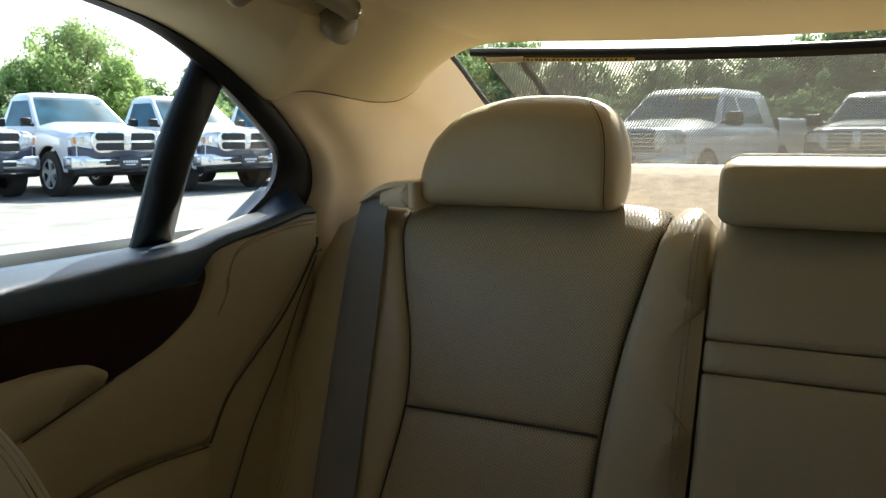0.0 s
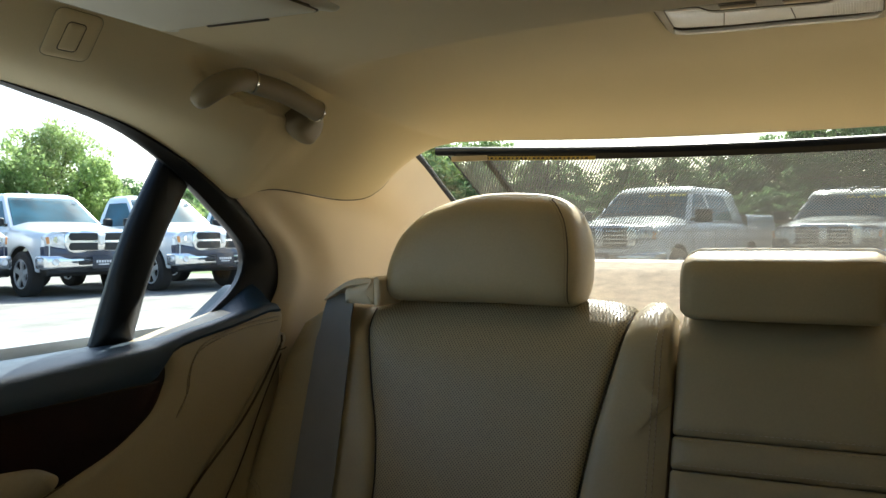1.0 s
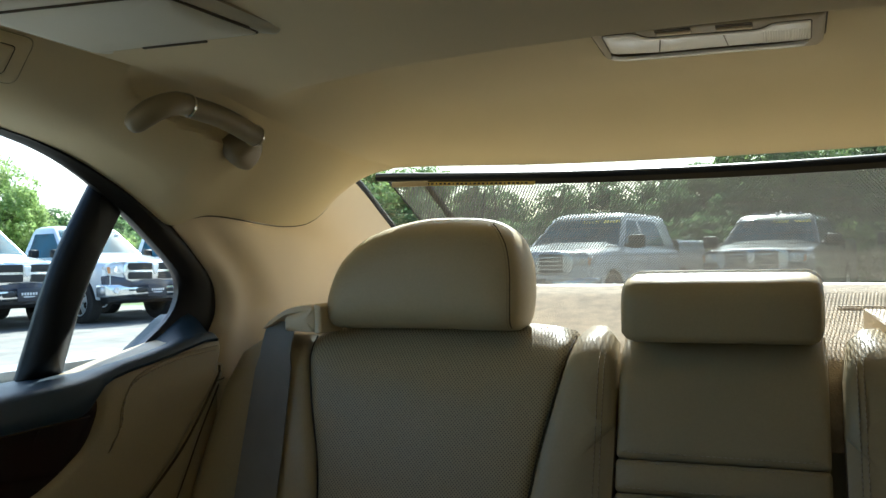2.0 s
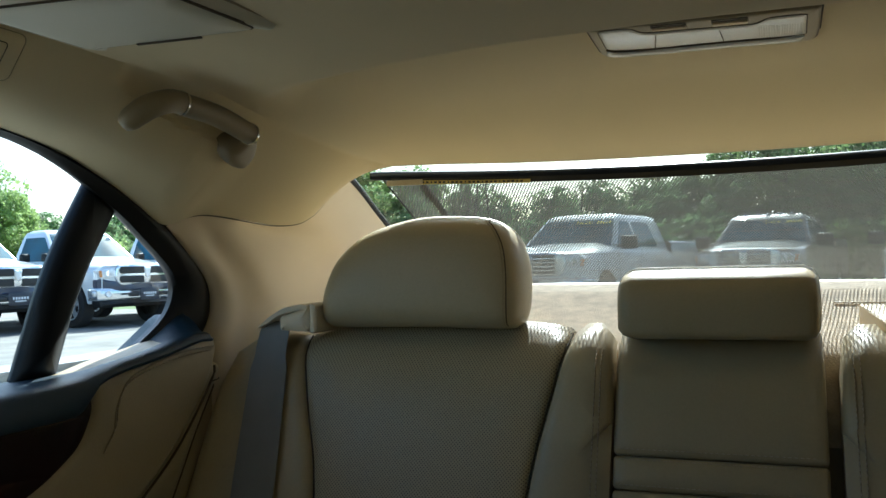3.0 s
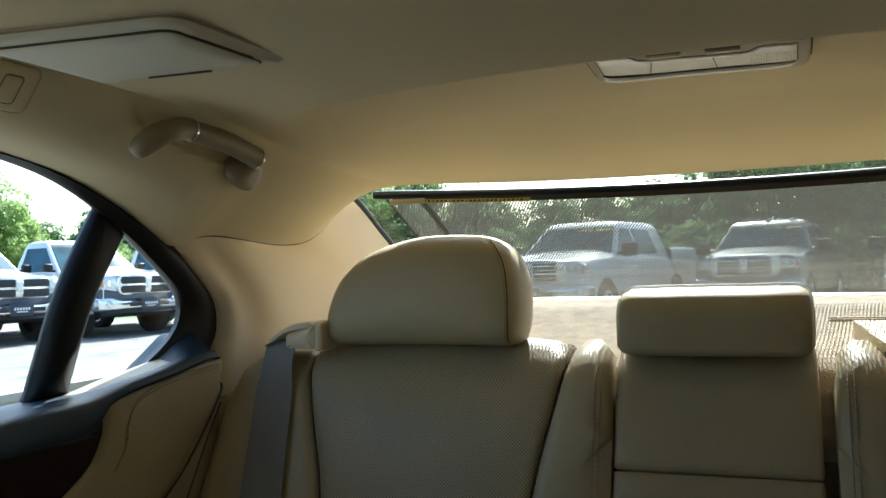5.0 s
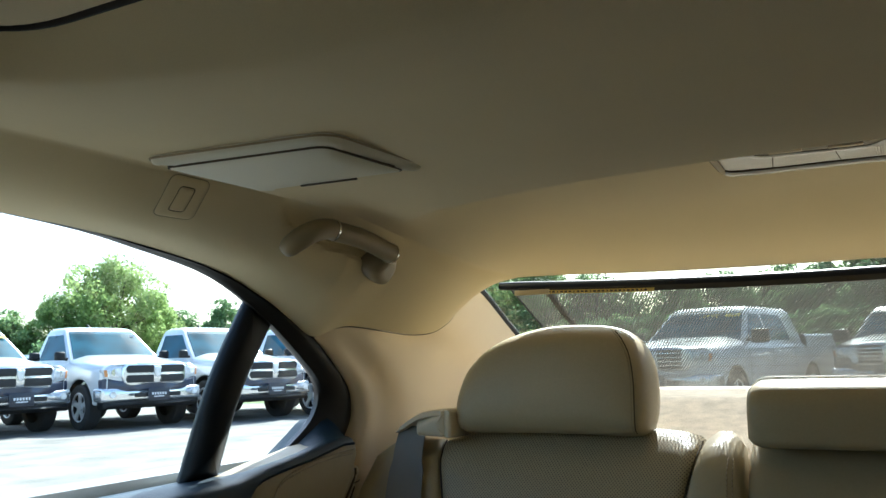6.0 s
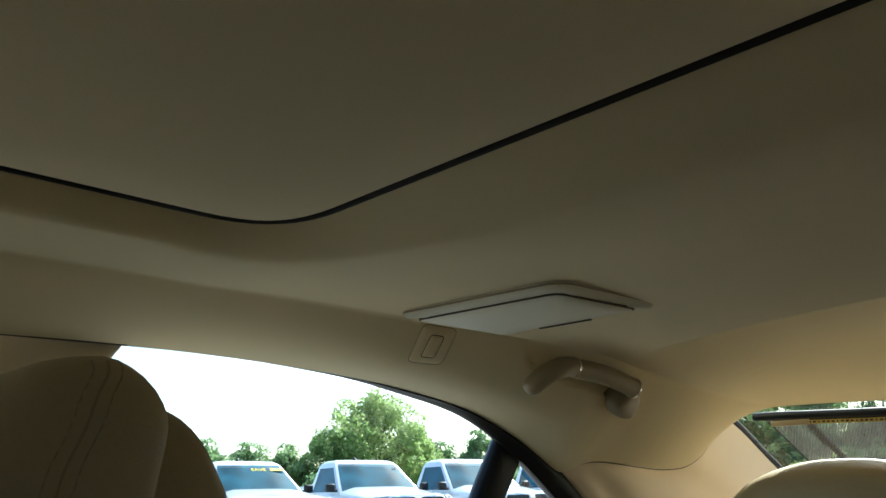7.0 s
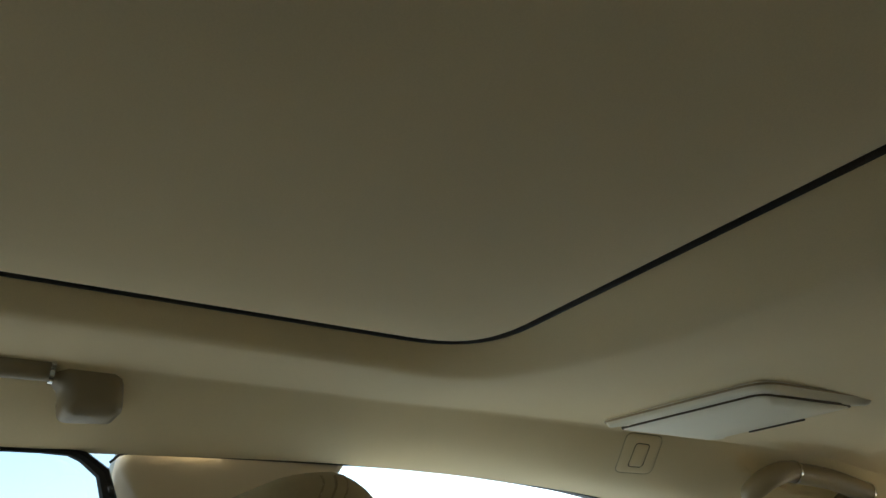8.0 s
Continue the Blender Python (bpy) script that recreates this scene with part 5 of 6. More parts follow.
M_lamp = material("headlamp_glass", (0.80, 0.81, 0.82), 0.16, metal=0.3, vary=0.35, scale=18, coat=1.0)
M_bright = material("bright_chrome", (0.84, 0.85, 0.86), 0.15, metal=0.82, vary=0.04)
M_amber = material("amber_lens", (0.60, 0.24, 0.07), 0.2, coat=0.8)
M_tyre = material("tyre_rubber", (0.02, 0.02, 0.021), 0.85, vary=0.2, scale=12)
M_rim = material("alloy_rim", (0.78, 0.79, 0.80), 0.32, metal=0.55, vary=0.08)
M_bin = material("truck_bed_liner", (0.03, 0.03, 0.03), 0.8)
M_dark = material("wheel_well", (0.012, 0.012, 0.012), 0.9)
M_plate = material("dark_plate", (0.02, 0.025, 0.04), 0.4)
M_pale = material("pale_print", (0.75, 0.76, 0.76), 0.5)
M_banner = material("yellow_lettering", (0.80, 0.62, 0.05), 0.5)


def truck_wheel(root, x, y, r, sx):
    rings = [[Vector((x + dx * sx, y + q * math.cos(a), r + q * math.sin(a))) for a in np.linspace(0, math.tau, 32, endpoint=False)]
             for dx, q in ((-0.13, r * 0.62), (-0.135, r * 0.9), (-0.11, r), (0.10, r), (0.128, r * 0.93), (0.125, r * 0.66), (0.10, r * 0.62))]
    wheel = part("wheel", grid(rings, close_v=True)[0], M_tyre, root, "black tyre on a silver rim")
    bm, V = grid([[Vector((x + dx * sx, y + q * math.cos(a), r + q * math.sin(a))) for a in np.linspace(0, math.tau, 32, endpoint=False)]
                  for dx, q in ((0.11, r * 0.655), (0.112, r * 0.60), (0.03, r * 0.57), (0.02, r * 0.10))], close_v=True)
    bm.faces.new(V[-1])
    part("dish", bm, M_dark, wheel)
    for k in range(5):
        a = k * math.tau / 5 + 0.3
        d, s = Vector((0, math.cos(a), math.sin(a))), Vector((0, -math.sin(a), math.cos(a)))
        c = Vector((x, y, r))
        out = [c + d * (r * q) + s * (w * t) + Vector((h * sx, 0, 0)) for q, w, h in ((0.10, 0.05, 0.105), (0.35, 0.035, 0.112), (0.60, 0.06, 0.105)) for t in (-1, 1)]
        bm = thick([[out[0], out[1]], [out[2], out[3]], [out[4], out[5]]], (-0.03 * sx, 0, 0))
        part("spoke", bm, M_rim, wheel)
    part("rim", tube([Vector((x + 0.108 * sx, y + r * 0.63 * math.cos(a), r + r * 0.63 * math.sin(a))) for a in np.linspace(0, math.tau, 32, endpoint=False)], 0.018, 6, closed=True), M_rim, wheel)
    part("hub", tube([Vector((x + 0.05 * sx, y, r)), Vector((x + 0.118 * sx, y, r))], r * 0.17, 14), M_rim, wheel)


def pickup(label, body, crew=False, heavy=False, navy=True, cab_lights=False):
    """A pickup truck; its front points along +y, the ground under the front axle is its origin."""
    root = empty("pickup_truck", label, "pickup truck", "parked pickup trucks")
    ce = -3.25 if crew else -2.0                    # back of the cab
    tail = ce - (1.75 if crew else 1.98)
    wb = -3.56 if crew else -3.06
    lift = 0.07 if heavy else 0.0
    r = 0.40 + lift * 0.3
    def low(y):
        z = 0.44 + lift
        for yw in (0.0, wb):
            d = abs(y - yw)
            if d < 0.50:
                z = max(z, r + math.sqrt(0.50 ** 2 - d * d) - 0.01)
        return z
    def side_loft(y0, y1, wide, shoulder, crown, n):
        rows = []
        for y in np.linspace(y0, y1, n):
            w, s, c, b = wide(y), shoulder(y) + lift, crown(y) + lift, low(y)
            half = [(w - 0.03, b), (w, b + 0.02), (w + 0.004, b + (s - b) * 0.35), (w, s - 0.10), (w - 0.012, s - 0.03), (w - 0.05, s + 0.015), (w - 0.12, s + (c - s) * 0.55), (w * 0.6, c), (w * 0.3, c + 0.008), (0, c + 0.01)]
            rows.append([Vector((x, y, z)) for x, z in half] + [Vector((-x, y, z)) for x, z in half[-2::-1]])
        return rows
    nose = lambda x: 0.92 - 0.17 * (abs(x) / 0.95) ** 2.2
    rows = side_loft(0.80, -0.50, lambda y: 0.985 - 0.13 * max(0, (y - 0.35) / 0.45) ** 2, lambda y: 1.075 + 0.085 * smooth((0.8 - y) / 0.8), lambda y: 1.175 + 0.155 * smooth((0.8 - y) / 1.5), 36)
    front = [[Vector((p.x * 0.995, nose(p.x), p.z if p.z < 1.15 + lift else p.z - 0.03)) for p in rows[0]]]
    part("hood", grid(front + rows)[0], body, root, "ribbed bonnet and front wings", angle=35)
    part("front_panel", puff(round_poly([(-0.93, 0.62 + lift), (0.93, 0.62 + lift), (0.93, 1.05 + lift), (0.80, 1.14 + lift), (-0.80, 1.14 + lift), (-0.93, 1.05 + lift)], 0.04, 4), [(0, -0.25), (0, -0.02), (0.01, -0.012)],
                             lambda u, v, h: Vector((u, nose(u) + h, v))), body, root)
    if navy:
        part("lower_front", puff(round_poly([(-0.935, 0.62), (0.935, 0.62), (0.94, 0.88), (0.90, 0.895), (-0.90, 0.895), (-0.94, 0.88)], 0.02, 4), [(0, -0.2), (0, -0.006), (0.006, 0.0)],
                                 lambda u, v, h: Vector((u, nose(u) + h, v))), M_navy, root, "dark blue lower front panel")
    part("doors", grid(side_loft(-0.505, ce, lambda y: 0.985, lambda y: 1.17, lambda y: 1.23, 50))[0], body, root, "door sides", angle=35)
    part("bed", grid([[*r_[:7], *[Vector((q.x, q.y, q.z)) for q in r_[-7:]]] for r_ in side_loft(ce - 0.02, tail, lambda y: 0.985, lambda y: 1.36, lambda y: 1.40, 50)])[0], body, root, "open load bed sides", angle=35)
    part("bed_floor", box((1.76, ce - tail - 0.02, 0.06), (0, (ce + tail) / 2 - 0.01, 0.86 + lift)), M_bin, root)
    part("tailgate", box((1.86, 0.06, 0.55), (0, tail + 0.03, 1.11 + lift), 0.02), body, root)
    part("underbody", box((1.62, 0.55 - tail, 0.22), (0, (0.55 + tail) / 2, 0.55 + lift)), M_dark, root)
    for y in (0.0, wb):
        for sx in (-1, 1):
            truck_wheel(root, sx * 0.86, y, r, sx)
            arch = [Vector((sx * 0.80, y + 0.49 * math.cos(a), r + 0.49 * math.sin(a))) for a in np.linspace(-0.1, math.pi + 0.1, 20)]
            part("wheel_arch", thick([arch, [p + Vector((0.17 * sx, 0, 0)) for p in arch]], (0, 0, 0.002)), M_dark, root)
    # cabin
    prof = [(1.14, 0.945, -0.36, ce), (1.24, 0.925, -0.46, ce + 0.005), (1.45, 0.85, -0.71, ce + 0.03), (1.65, 0.775, -0.95, ce + 0.06), (1.76, 0.735, -1.08, ce + 0.085), (1.82, 0.70, -1.16, ce + 0.11), (1.865, 0.63, -1.28, ce + 0.20), (1.885, 0.45, -1.45, ce + 0.34)]
    prof = [(z + lift, w, f, b) for z, w, f, b in prof]
    rings = []
    for z, w, f, b in prof:
        ring = round_poly([(-w, b), (w, b), (w, f - 0.06), (w * 0.55, f), (-w * 0.55, f), (-w, f - 0.06)], [0.08, 0.08, 0.05, 0.1, 0.1, 0.05], 5)
        rings.append([Vector((u, v, z)) for u, v in ring])
    bm, V = grid(rings, close_v=True)
    bm.faces.new(V[-1])
    part("cab_roof", bm, body, root, "cab roof and pillars", angle=35)
    Z = [p[0] for p in prof]
    hw, fy, by = (lambda z: np.interp(z, Z, [p[1] for p in prof])), (lambda z: np.interp(z, Z, [p[2] for p in prof])), (lambda z: np.interp(z, Z, [p[3] for p in prof]))
    zz = np.linspace(1.245 + lift, 1.79 + lift, 9)
    rows = [[Vector((u * (hw(z) - 0.075), fy(z) + 0.026 - 0.052 * max(0, abs(u) - 0.5) / 0.5, z)) for u in np.linspace(-1, 1, 15)] for z in zz]
    shield = part("windscreen", thick(rows, (0, -0.02, 0)), M_car_glass, root, "dark reflecting windscreen", angle=60)
    part("wiper", tube([rows[0][3] + Vector((0, 0.012, 0.01)), rows[0][9] + Vector((0, 0.012, 0.035))], 0.008, 6), M_rubber, root)
    part("mirror_stub", box((0.16, 0.03, 0.05), (0, fy(1.68 + lift) - 0.02, 1.69 + lift), 0.01), M_dark, shield)
    part("sticker", box((0.10, 0.004, 0.045), (-0.56, fy(1.70 + lift) + 0.022, 1.70 + lift)), M_pale, shield, "small white sticker")
    spans = [(-0.62, -1.55, 0.30), (-1.66, -2.62, 0.0)] if crew else [(-0.62, -1.78, 0.30)]
    for sx in (-1, 1):
        for a, b, lean in spans:
            zs = np.linspace(1.25 + lift, 1.72 + lift, 7)
            rows = []
            for z in zs:
                k = (z - zs[0]) / (zs[-1] - zs[0])
                ya = min(a - lean * 1.75 * k, a) if lean else a - 0.02 * k
                yb = b - (-0.06 if not lean else 0.0) * k
                rows.append([Vector((sx * (hw(z) + 0.006), y, z)) for y in np.linspace(ya, yb, 7)])
            part("side_window", thick(rows, (-0.02 * sx, 0, 0)), M_car_glass, root, "dark reflecting side window", angle=60)
            part("door_handle", box((0.03, 0.17, 0.03), (sx * 1.0, b + 0.16, 1.06 + lift), 0.01), body if not navy else M_chrome, root)
            part("door_gap", tube([Vector((sx * 0.986, b - 0.03, 0.50 + lift)), Vector((sx * 0.990, b - 0.03, 0.8 + lift)), Vector((sx * 0.986, b - 0.03, 1.12 + lift))], 0.006, 5), M_dark, root)
        part("door_gap", tube([Vector((sx * 0.986, -0.56, 0.55 + lift)), Vector((sx * 0.990, -0.56, 0.8 + lift)), Vector((sx * 0.984, -0.54, 1.10 + lift))], 0.006, 5), M_dark, root)
        big = 1.25 if heavy else 1.0
        mirror = part("mirror", box(((0.24 if heavy else 0.19) * big, 0.10, (0.19 if heavy else 0.16) * big), (sx * (1.15 if heavy else 1.06), -0.62, 1.32 + lift), 0.04, 3), M_black if not crew or heavy else M_chrome, root, "door mirror")
        part("bracket", tube([Vector((sx * 0.90, -0.62, 1.26 + lift)), Vector((sx * 1.08, -0.62, 1.28 + lift))], 0.03, 8), M_black, mirror)
        # headlamp wrapping round the corner
        hl = round_poly([(0.625, 0.915 + lift), (0.91, 0.905 + lift), (0.945, 1.06 + lift), (0.66, 1.095 + lift), (0.635, 1.05 + lift)], 0.02, 4)
        if sx < 0:
            hl = hl[::-1] * [-1, 1]
        pl = lambda u, v, h: Vector((u, nose(u) + h, v))
        lamp = part("headlight", puff(hl, [(0, -0.1), (0, 0.012), (0.008, 0.022), (0.02, 0.026)], pl), M_lamp, root, "clear headlight with amber corner")
        am = round_poly([(0.86, 0.93 + lift), (0.905, 0.925 + lift), (0.925, 1.045 + lift), (0.875, 1.05 + lift)], 0.01, 3)
        part("indicator", puff(am if sx > 0 else am[::-1] * [-1, 1], [(0, 0.0), (0, 0.027), (0.004, 0.030)], pl), M_amber, lamp, "amber indicator")
        part("reflector", tube([pl(sx * 0.76, 1.0 + lift, 0.01), pl(sx * 0.76, 1.0 + lift, 0.030)], 0.055, 14), M_chrome, lamp)
        part("fog_lamp", tube([Vector((sx * 0.80, nose(0.80) + 0.02, 0.62 + lift)), Vector((sx * 0.80, nose(0.80) + 0.10, 0.62 + lift))], 0.055, 14), M_lamp, root, "round fog lamp")
    # grille
    pl = lambda u, v, h: Vector((u, nose(u) + h, v))
    g = round_poly([(-0.56, 0.775 + lift), (0.56, 0.775 + lift), (0.645, 0.92 + lift), (0.62, 1.12 + lift), (0.46, 1.155 + lift), (-0.46, 1.155 + lift), (-0.62, 1.12 + lift), (-0.645, 0.92 + lift)], 0.05, 5)
    grille = part("grille", puff(g, [(0, -0.1), (0, 0.025), (0.012, 0.042), (0.03, 0.045)], pl, cell=0.06), M_bright, root, "chrome crosshair grille")
    if heavy or (crew and not navy):
        for k in range(5):
            z = 0.835 + lift + 0.065 * k
            for sx in (-1, 1):
                q = round_poly([(0.07, z - 0.022), (0.47, z - 0.022), (0.48, z + 0.022), (0.07, z + 0.022)], 0.01, 3)
                part("opening", puff(q if sx > 0 else q[::-1] * [-1, 1], [(0, 0.0), (0, 0.055)], pl, cell=0.05), M_grille, grille)
    else:
        for sx in (-1, 1):
            for z0, z1, x1 in ((0.815, 0.945, 0.57), (0.985, 1.115, 0.57)):
                q = round_poly([(0.075, z0 + lift), (x1 - 0.02, z0 + lift), (x1 + 0.01, (z0 + z1) / 2 + lift), (x1 - 0.02, z1 + lift), (0.075, z1 + lift)], 0.02, 4)
                part("opening", puff(q if sx > 0 else q[::-1] * [-1, 1], [(0, 0.0), (0, 0.058)], pl, cell=0.05), M_grille, grille, "black mesh opening")
    em = spline([(0, 0.90), (0.045, 0.95), (0.06, 1.02), (0.07, 1.08), (0.03, 1.09), (0, 1.075), (-0.03, 1.09), (-0.07, 1.08), (-0.06, 1.02), (-0.045, 0.95)], 30, closed=True) + [0, lift]
    part("badge", puff(em, [(0, 0.03), (0, 0.062), (0.008, 0.070), (0.018, 0.074)], pl), M_rim, grille, "plain chrome badge")
    # bumper and valance
    bx = lambda u, v, h: Vector((u, nose(u) + 0.05 + h, v))
    bump = round_poly([(-0.98, 0.49 + lift), (0.98, 0.49 + lift), (0.985, 0.73 + lift), (-0.985, 0.73 + lift)], 0.05, 5)
    bumper = part("bumper", puff(bump, [(0, -0.25), (0, 0.0), (0.012, 0.03), (0.05, 0.05), (0.08, 0.055)], bx), M_bright, root, "polished chrome front bumper", angle=50)
    part("valance", puff(round_poly([(-0.93, 0.37 + lift), (0.93, 0.37 + lift), (0.95, 0.50 + lift), (-0.95, 0.50 + lift)], 0.03, 4), [(0, -0.2), (0, 0.0), (0.02, 0.02)], bx), M_black, root, "black lower valance")
    part("plate", box((0.42, 0.012, 0.22), (0, nose(0) + 0.112, 0.60 + lift), 0.004), M_plate, bumper, "dark dealer plate with pale lettering bars")
    for k in range(6):
        part("plate_bar", box((0.030, 0.004, 0.044), ((k - 2.5) * 0.050, nose(0) + 0.1195, 0.615 + lift)), M_pale, bumper)
    part("plate_line", box((0.20, 0.004, 0.018), (0, nose(0) + 0.1195, 0.565 + lift)), M_pale, bumper)
    for sx in (-1, 1):
        part("bumper_slot", box((0.22, 0.03, 0.075), (sx * 0.34, nose(0.34) + 0.10, 0.60 + lift), 0.012), M_grille, bumper, "black slot in the bumper")
    part("aerial_fin", puff(spline([(0.0, 0.0), (0.10, 0.0), (0.13, 0.06), (0.10, 0.065)], 16, closed=True), [(0.004, -0.02), (0, -0.015), (0, 0.015), (0.004, 0.02)], lambda u, v, h: Vector((h, -1.62 - u, 1.885 + lift + v))), M_black, root)
    if cab_lights:
        for k in range(5):
            x = -0.44 + 0.22 * k
            part("cab_light", box((0.09, 0.14, 0.035), (x, -1.36 + 0.05 * (k == 2), 1.885 + lift), 0.014), M_lamp, root, "small roof marker light")
    return root, shield, (fy, lift)


def lettering(text, size, parent, m, mat):
    cu = bpy.data.curves.new("lettering", "FONT")
    cu.body, cu.size, cu.extrude, cu.align_x = text, size, 0.003, "CENTER"
    tmp = new("lettering", cu)
    me = bpy.data.meshes.new_from_object(tmp.evaluated_get(bpy.context.evaluated_depsgraph_get()))
    bpy.data.objects.remove(tmp)
    me.materials.clear()
    me.materials.append(mat)
    me.transform(m)
    ob = new("lettering", me)
    ob.parent = parent
    return tagged(ob, "yellow windscreen lettering")


def banner(shield, fy, lift):
    """SAVE and an unreadable number across the top of a windscreen."""
    z = 1.675 + lift
    slope = math.degrees(math.atan2(fy(z) - fy(z + 0.1), 0.1))
    m = pose(-0.14, fy(z) + 0.028, z, 90 - slope * 1.0, 0, 180)
    lettering("SAVE", 0.115, shield, m @ pose(0, 0, 0.002) @ Matrix.Diagonal((1.25, 1, 1, 1)), M_banner)
    bar = box((0.30, 0.075, 0.004), (0.40, 0.04, 0.002))
    bar.transform(m)
    part("lettering_bar", bar, M_banner, shield)


def heading(fx, fy_):
    return math.degrees(math.atan2(-fx, fy_))


def build_trucks():
    base, shield, info = pickup("silver-white regular cab pickup with chrome bumper and dark blue lower panels", M_silver)
    turn = heading(0.976, -0.217)
    first = Vector((-13.48, 11.90, 0))
    step = Vector((1.00, 2.19, 0))
    base.matrix_basis = Matrix.Translation(first) @ pose(0, 0, 0, 0, 0, turn)
    for k, dt in ((1, 0.5), (2, -0.5)):
        copy_thing(base, Matrix.Translation(first + step * k) @ pose(0, 0, 0, 0, 0, turn + dt))
    near = copy_thing(base, Matrix.Translation((-14.55, 9.74, 0)) @ pose(0, 0, 0, 0, 0, heading(0.990, -0.139)))
    tagged(near, "silver-white regular cab pickup with yellow windscreen lettering and chrome bumper")
    for ob in [o for o in scene.objects if o.name.startswith("pickup_truck")]:
        ob.scale = (1.04, 1.04, 1.05)
    banner([c for c in near.children if c.name.startswith("windscreen")][0], *info)
    white, shield, info = pickup("white crew cab pickup with chrome grille parked on the lot's edge", M_white, crew=True, navy=False, heavy=True)
    t = heading(-0.22, -0.975)
    f = Vector((-0.22, -0.975, 0))
    white.matrix_basis = Matrix.Translation(Vector((-3.7, 13.9, 0)) - f * 0.95) @ pose(0, 0, 0, 0, 0, t)
    banner(shield, *info)
    grey, shield, info = pickup("dark grey heavy crew cab pickup with roof marker lights", M_grey_paint, crew=True, navy=False, heavy=True, cab_lights=True)
    f = Vector((-0.20, -0.98, 0))
    grey.matrix_basis = Matrix.Translation(Vector((-0.42, 16.6, 0)) - f * 0.95) @ pose(0, 0, 0, 0, 0, heading(-0.20, -0.98))
    banner(shield, *info)
    copy_thing(white, Matrix.Translation(Vector((2.75, 16.2, 0)) - f * 0.95) @ pose(0, 0, 0, 0, 0, heading(-0.18, -0.98)))


def leaf_material(name, dark, light):
    m = bpy.data.materials.new(name)
    m.use_nodes = True
    nt = m.node_tree
    p = nt.nodes["Principled BSDF"]
    p.inputs["Roughness"].default_value = 0.6
    p.inputs["Specular IOR Level"].default_value = 0.25
    geo, info = nt.nodes.new("ShaderNodeNewGeometry"), nt.nodes.new("ShaderNodeObjectInfo")
    add = nt.nodes.new("ShaderNodeMath")
    add.operation = "ADD"
    sc = nt.nodes.new("ShaderNodeMath")
    sc.operation = "MULTIPLY_ADD"
    sc.inputs[1].default_value, sc.inputs[2].default_value = 0.45, -0.1
    nt.links.new(info.outputs["Random"], sc.inputs[0])
    half = nt.nodes.new("ShaderNodeMath")
    half.operation = "MULTIPLY"
    half.inputs[1].default_value = 0.75
    nt.links.new(geo.outputs["Random Per Island"], half.inputs[0])
    nt.links.new(half.outputs[0], add.inputs[0])
    nt.links.new(sc.outputs[0], add.inputs[1])
    mix = nt.nodes.new("ShaderNodeMix")
    mix.data_type = "RGBA"
    mix.inputs["A"].default_value, mix.inputs["B"].default_value = (*dark, 1), (*light, 1)
    nt.links.new(add.outputs[0], mix.inputs["Factor"])
    nt.links.new(mix.outputs["Result"], p.inputs["Base Color"])
    tl, sh = nt.nodes.new("ShaderNodeBsdfTranslucent"), nt.nodes.new("ShaderNodeMixShader")
    nt.links.new(mix.outputs["Result"], tl.inputs[0])
    sh.inputs[0].default_value = 0.5
    nt.links.new(p.outputs[0], sh.inputs[1])
    nt.links.new(tl.outputs[0], sh.inputs[2])
    nt.links.new(sh.outputs[0], nt.nodes["Material Output"].inputs[0])
    return m


M_leaf = leaf_material("green_leaves", (0.115, 0.205, 0.09), (0.31, 0.42, 0.19))
M_leaf_light = leaf_material("yellow_green_leaves", (0.18, 0.28, 0.09), (0.44, 0.54, 0.21))
M_bark = material("bark", (0.10, 0.08, 0.06), 0.9, vary=0.3, scale=8, bump=1.0, bump_scale=30)


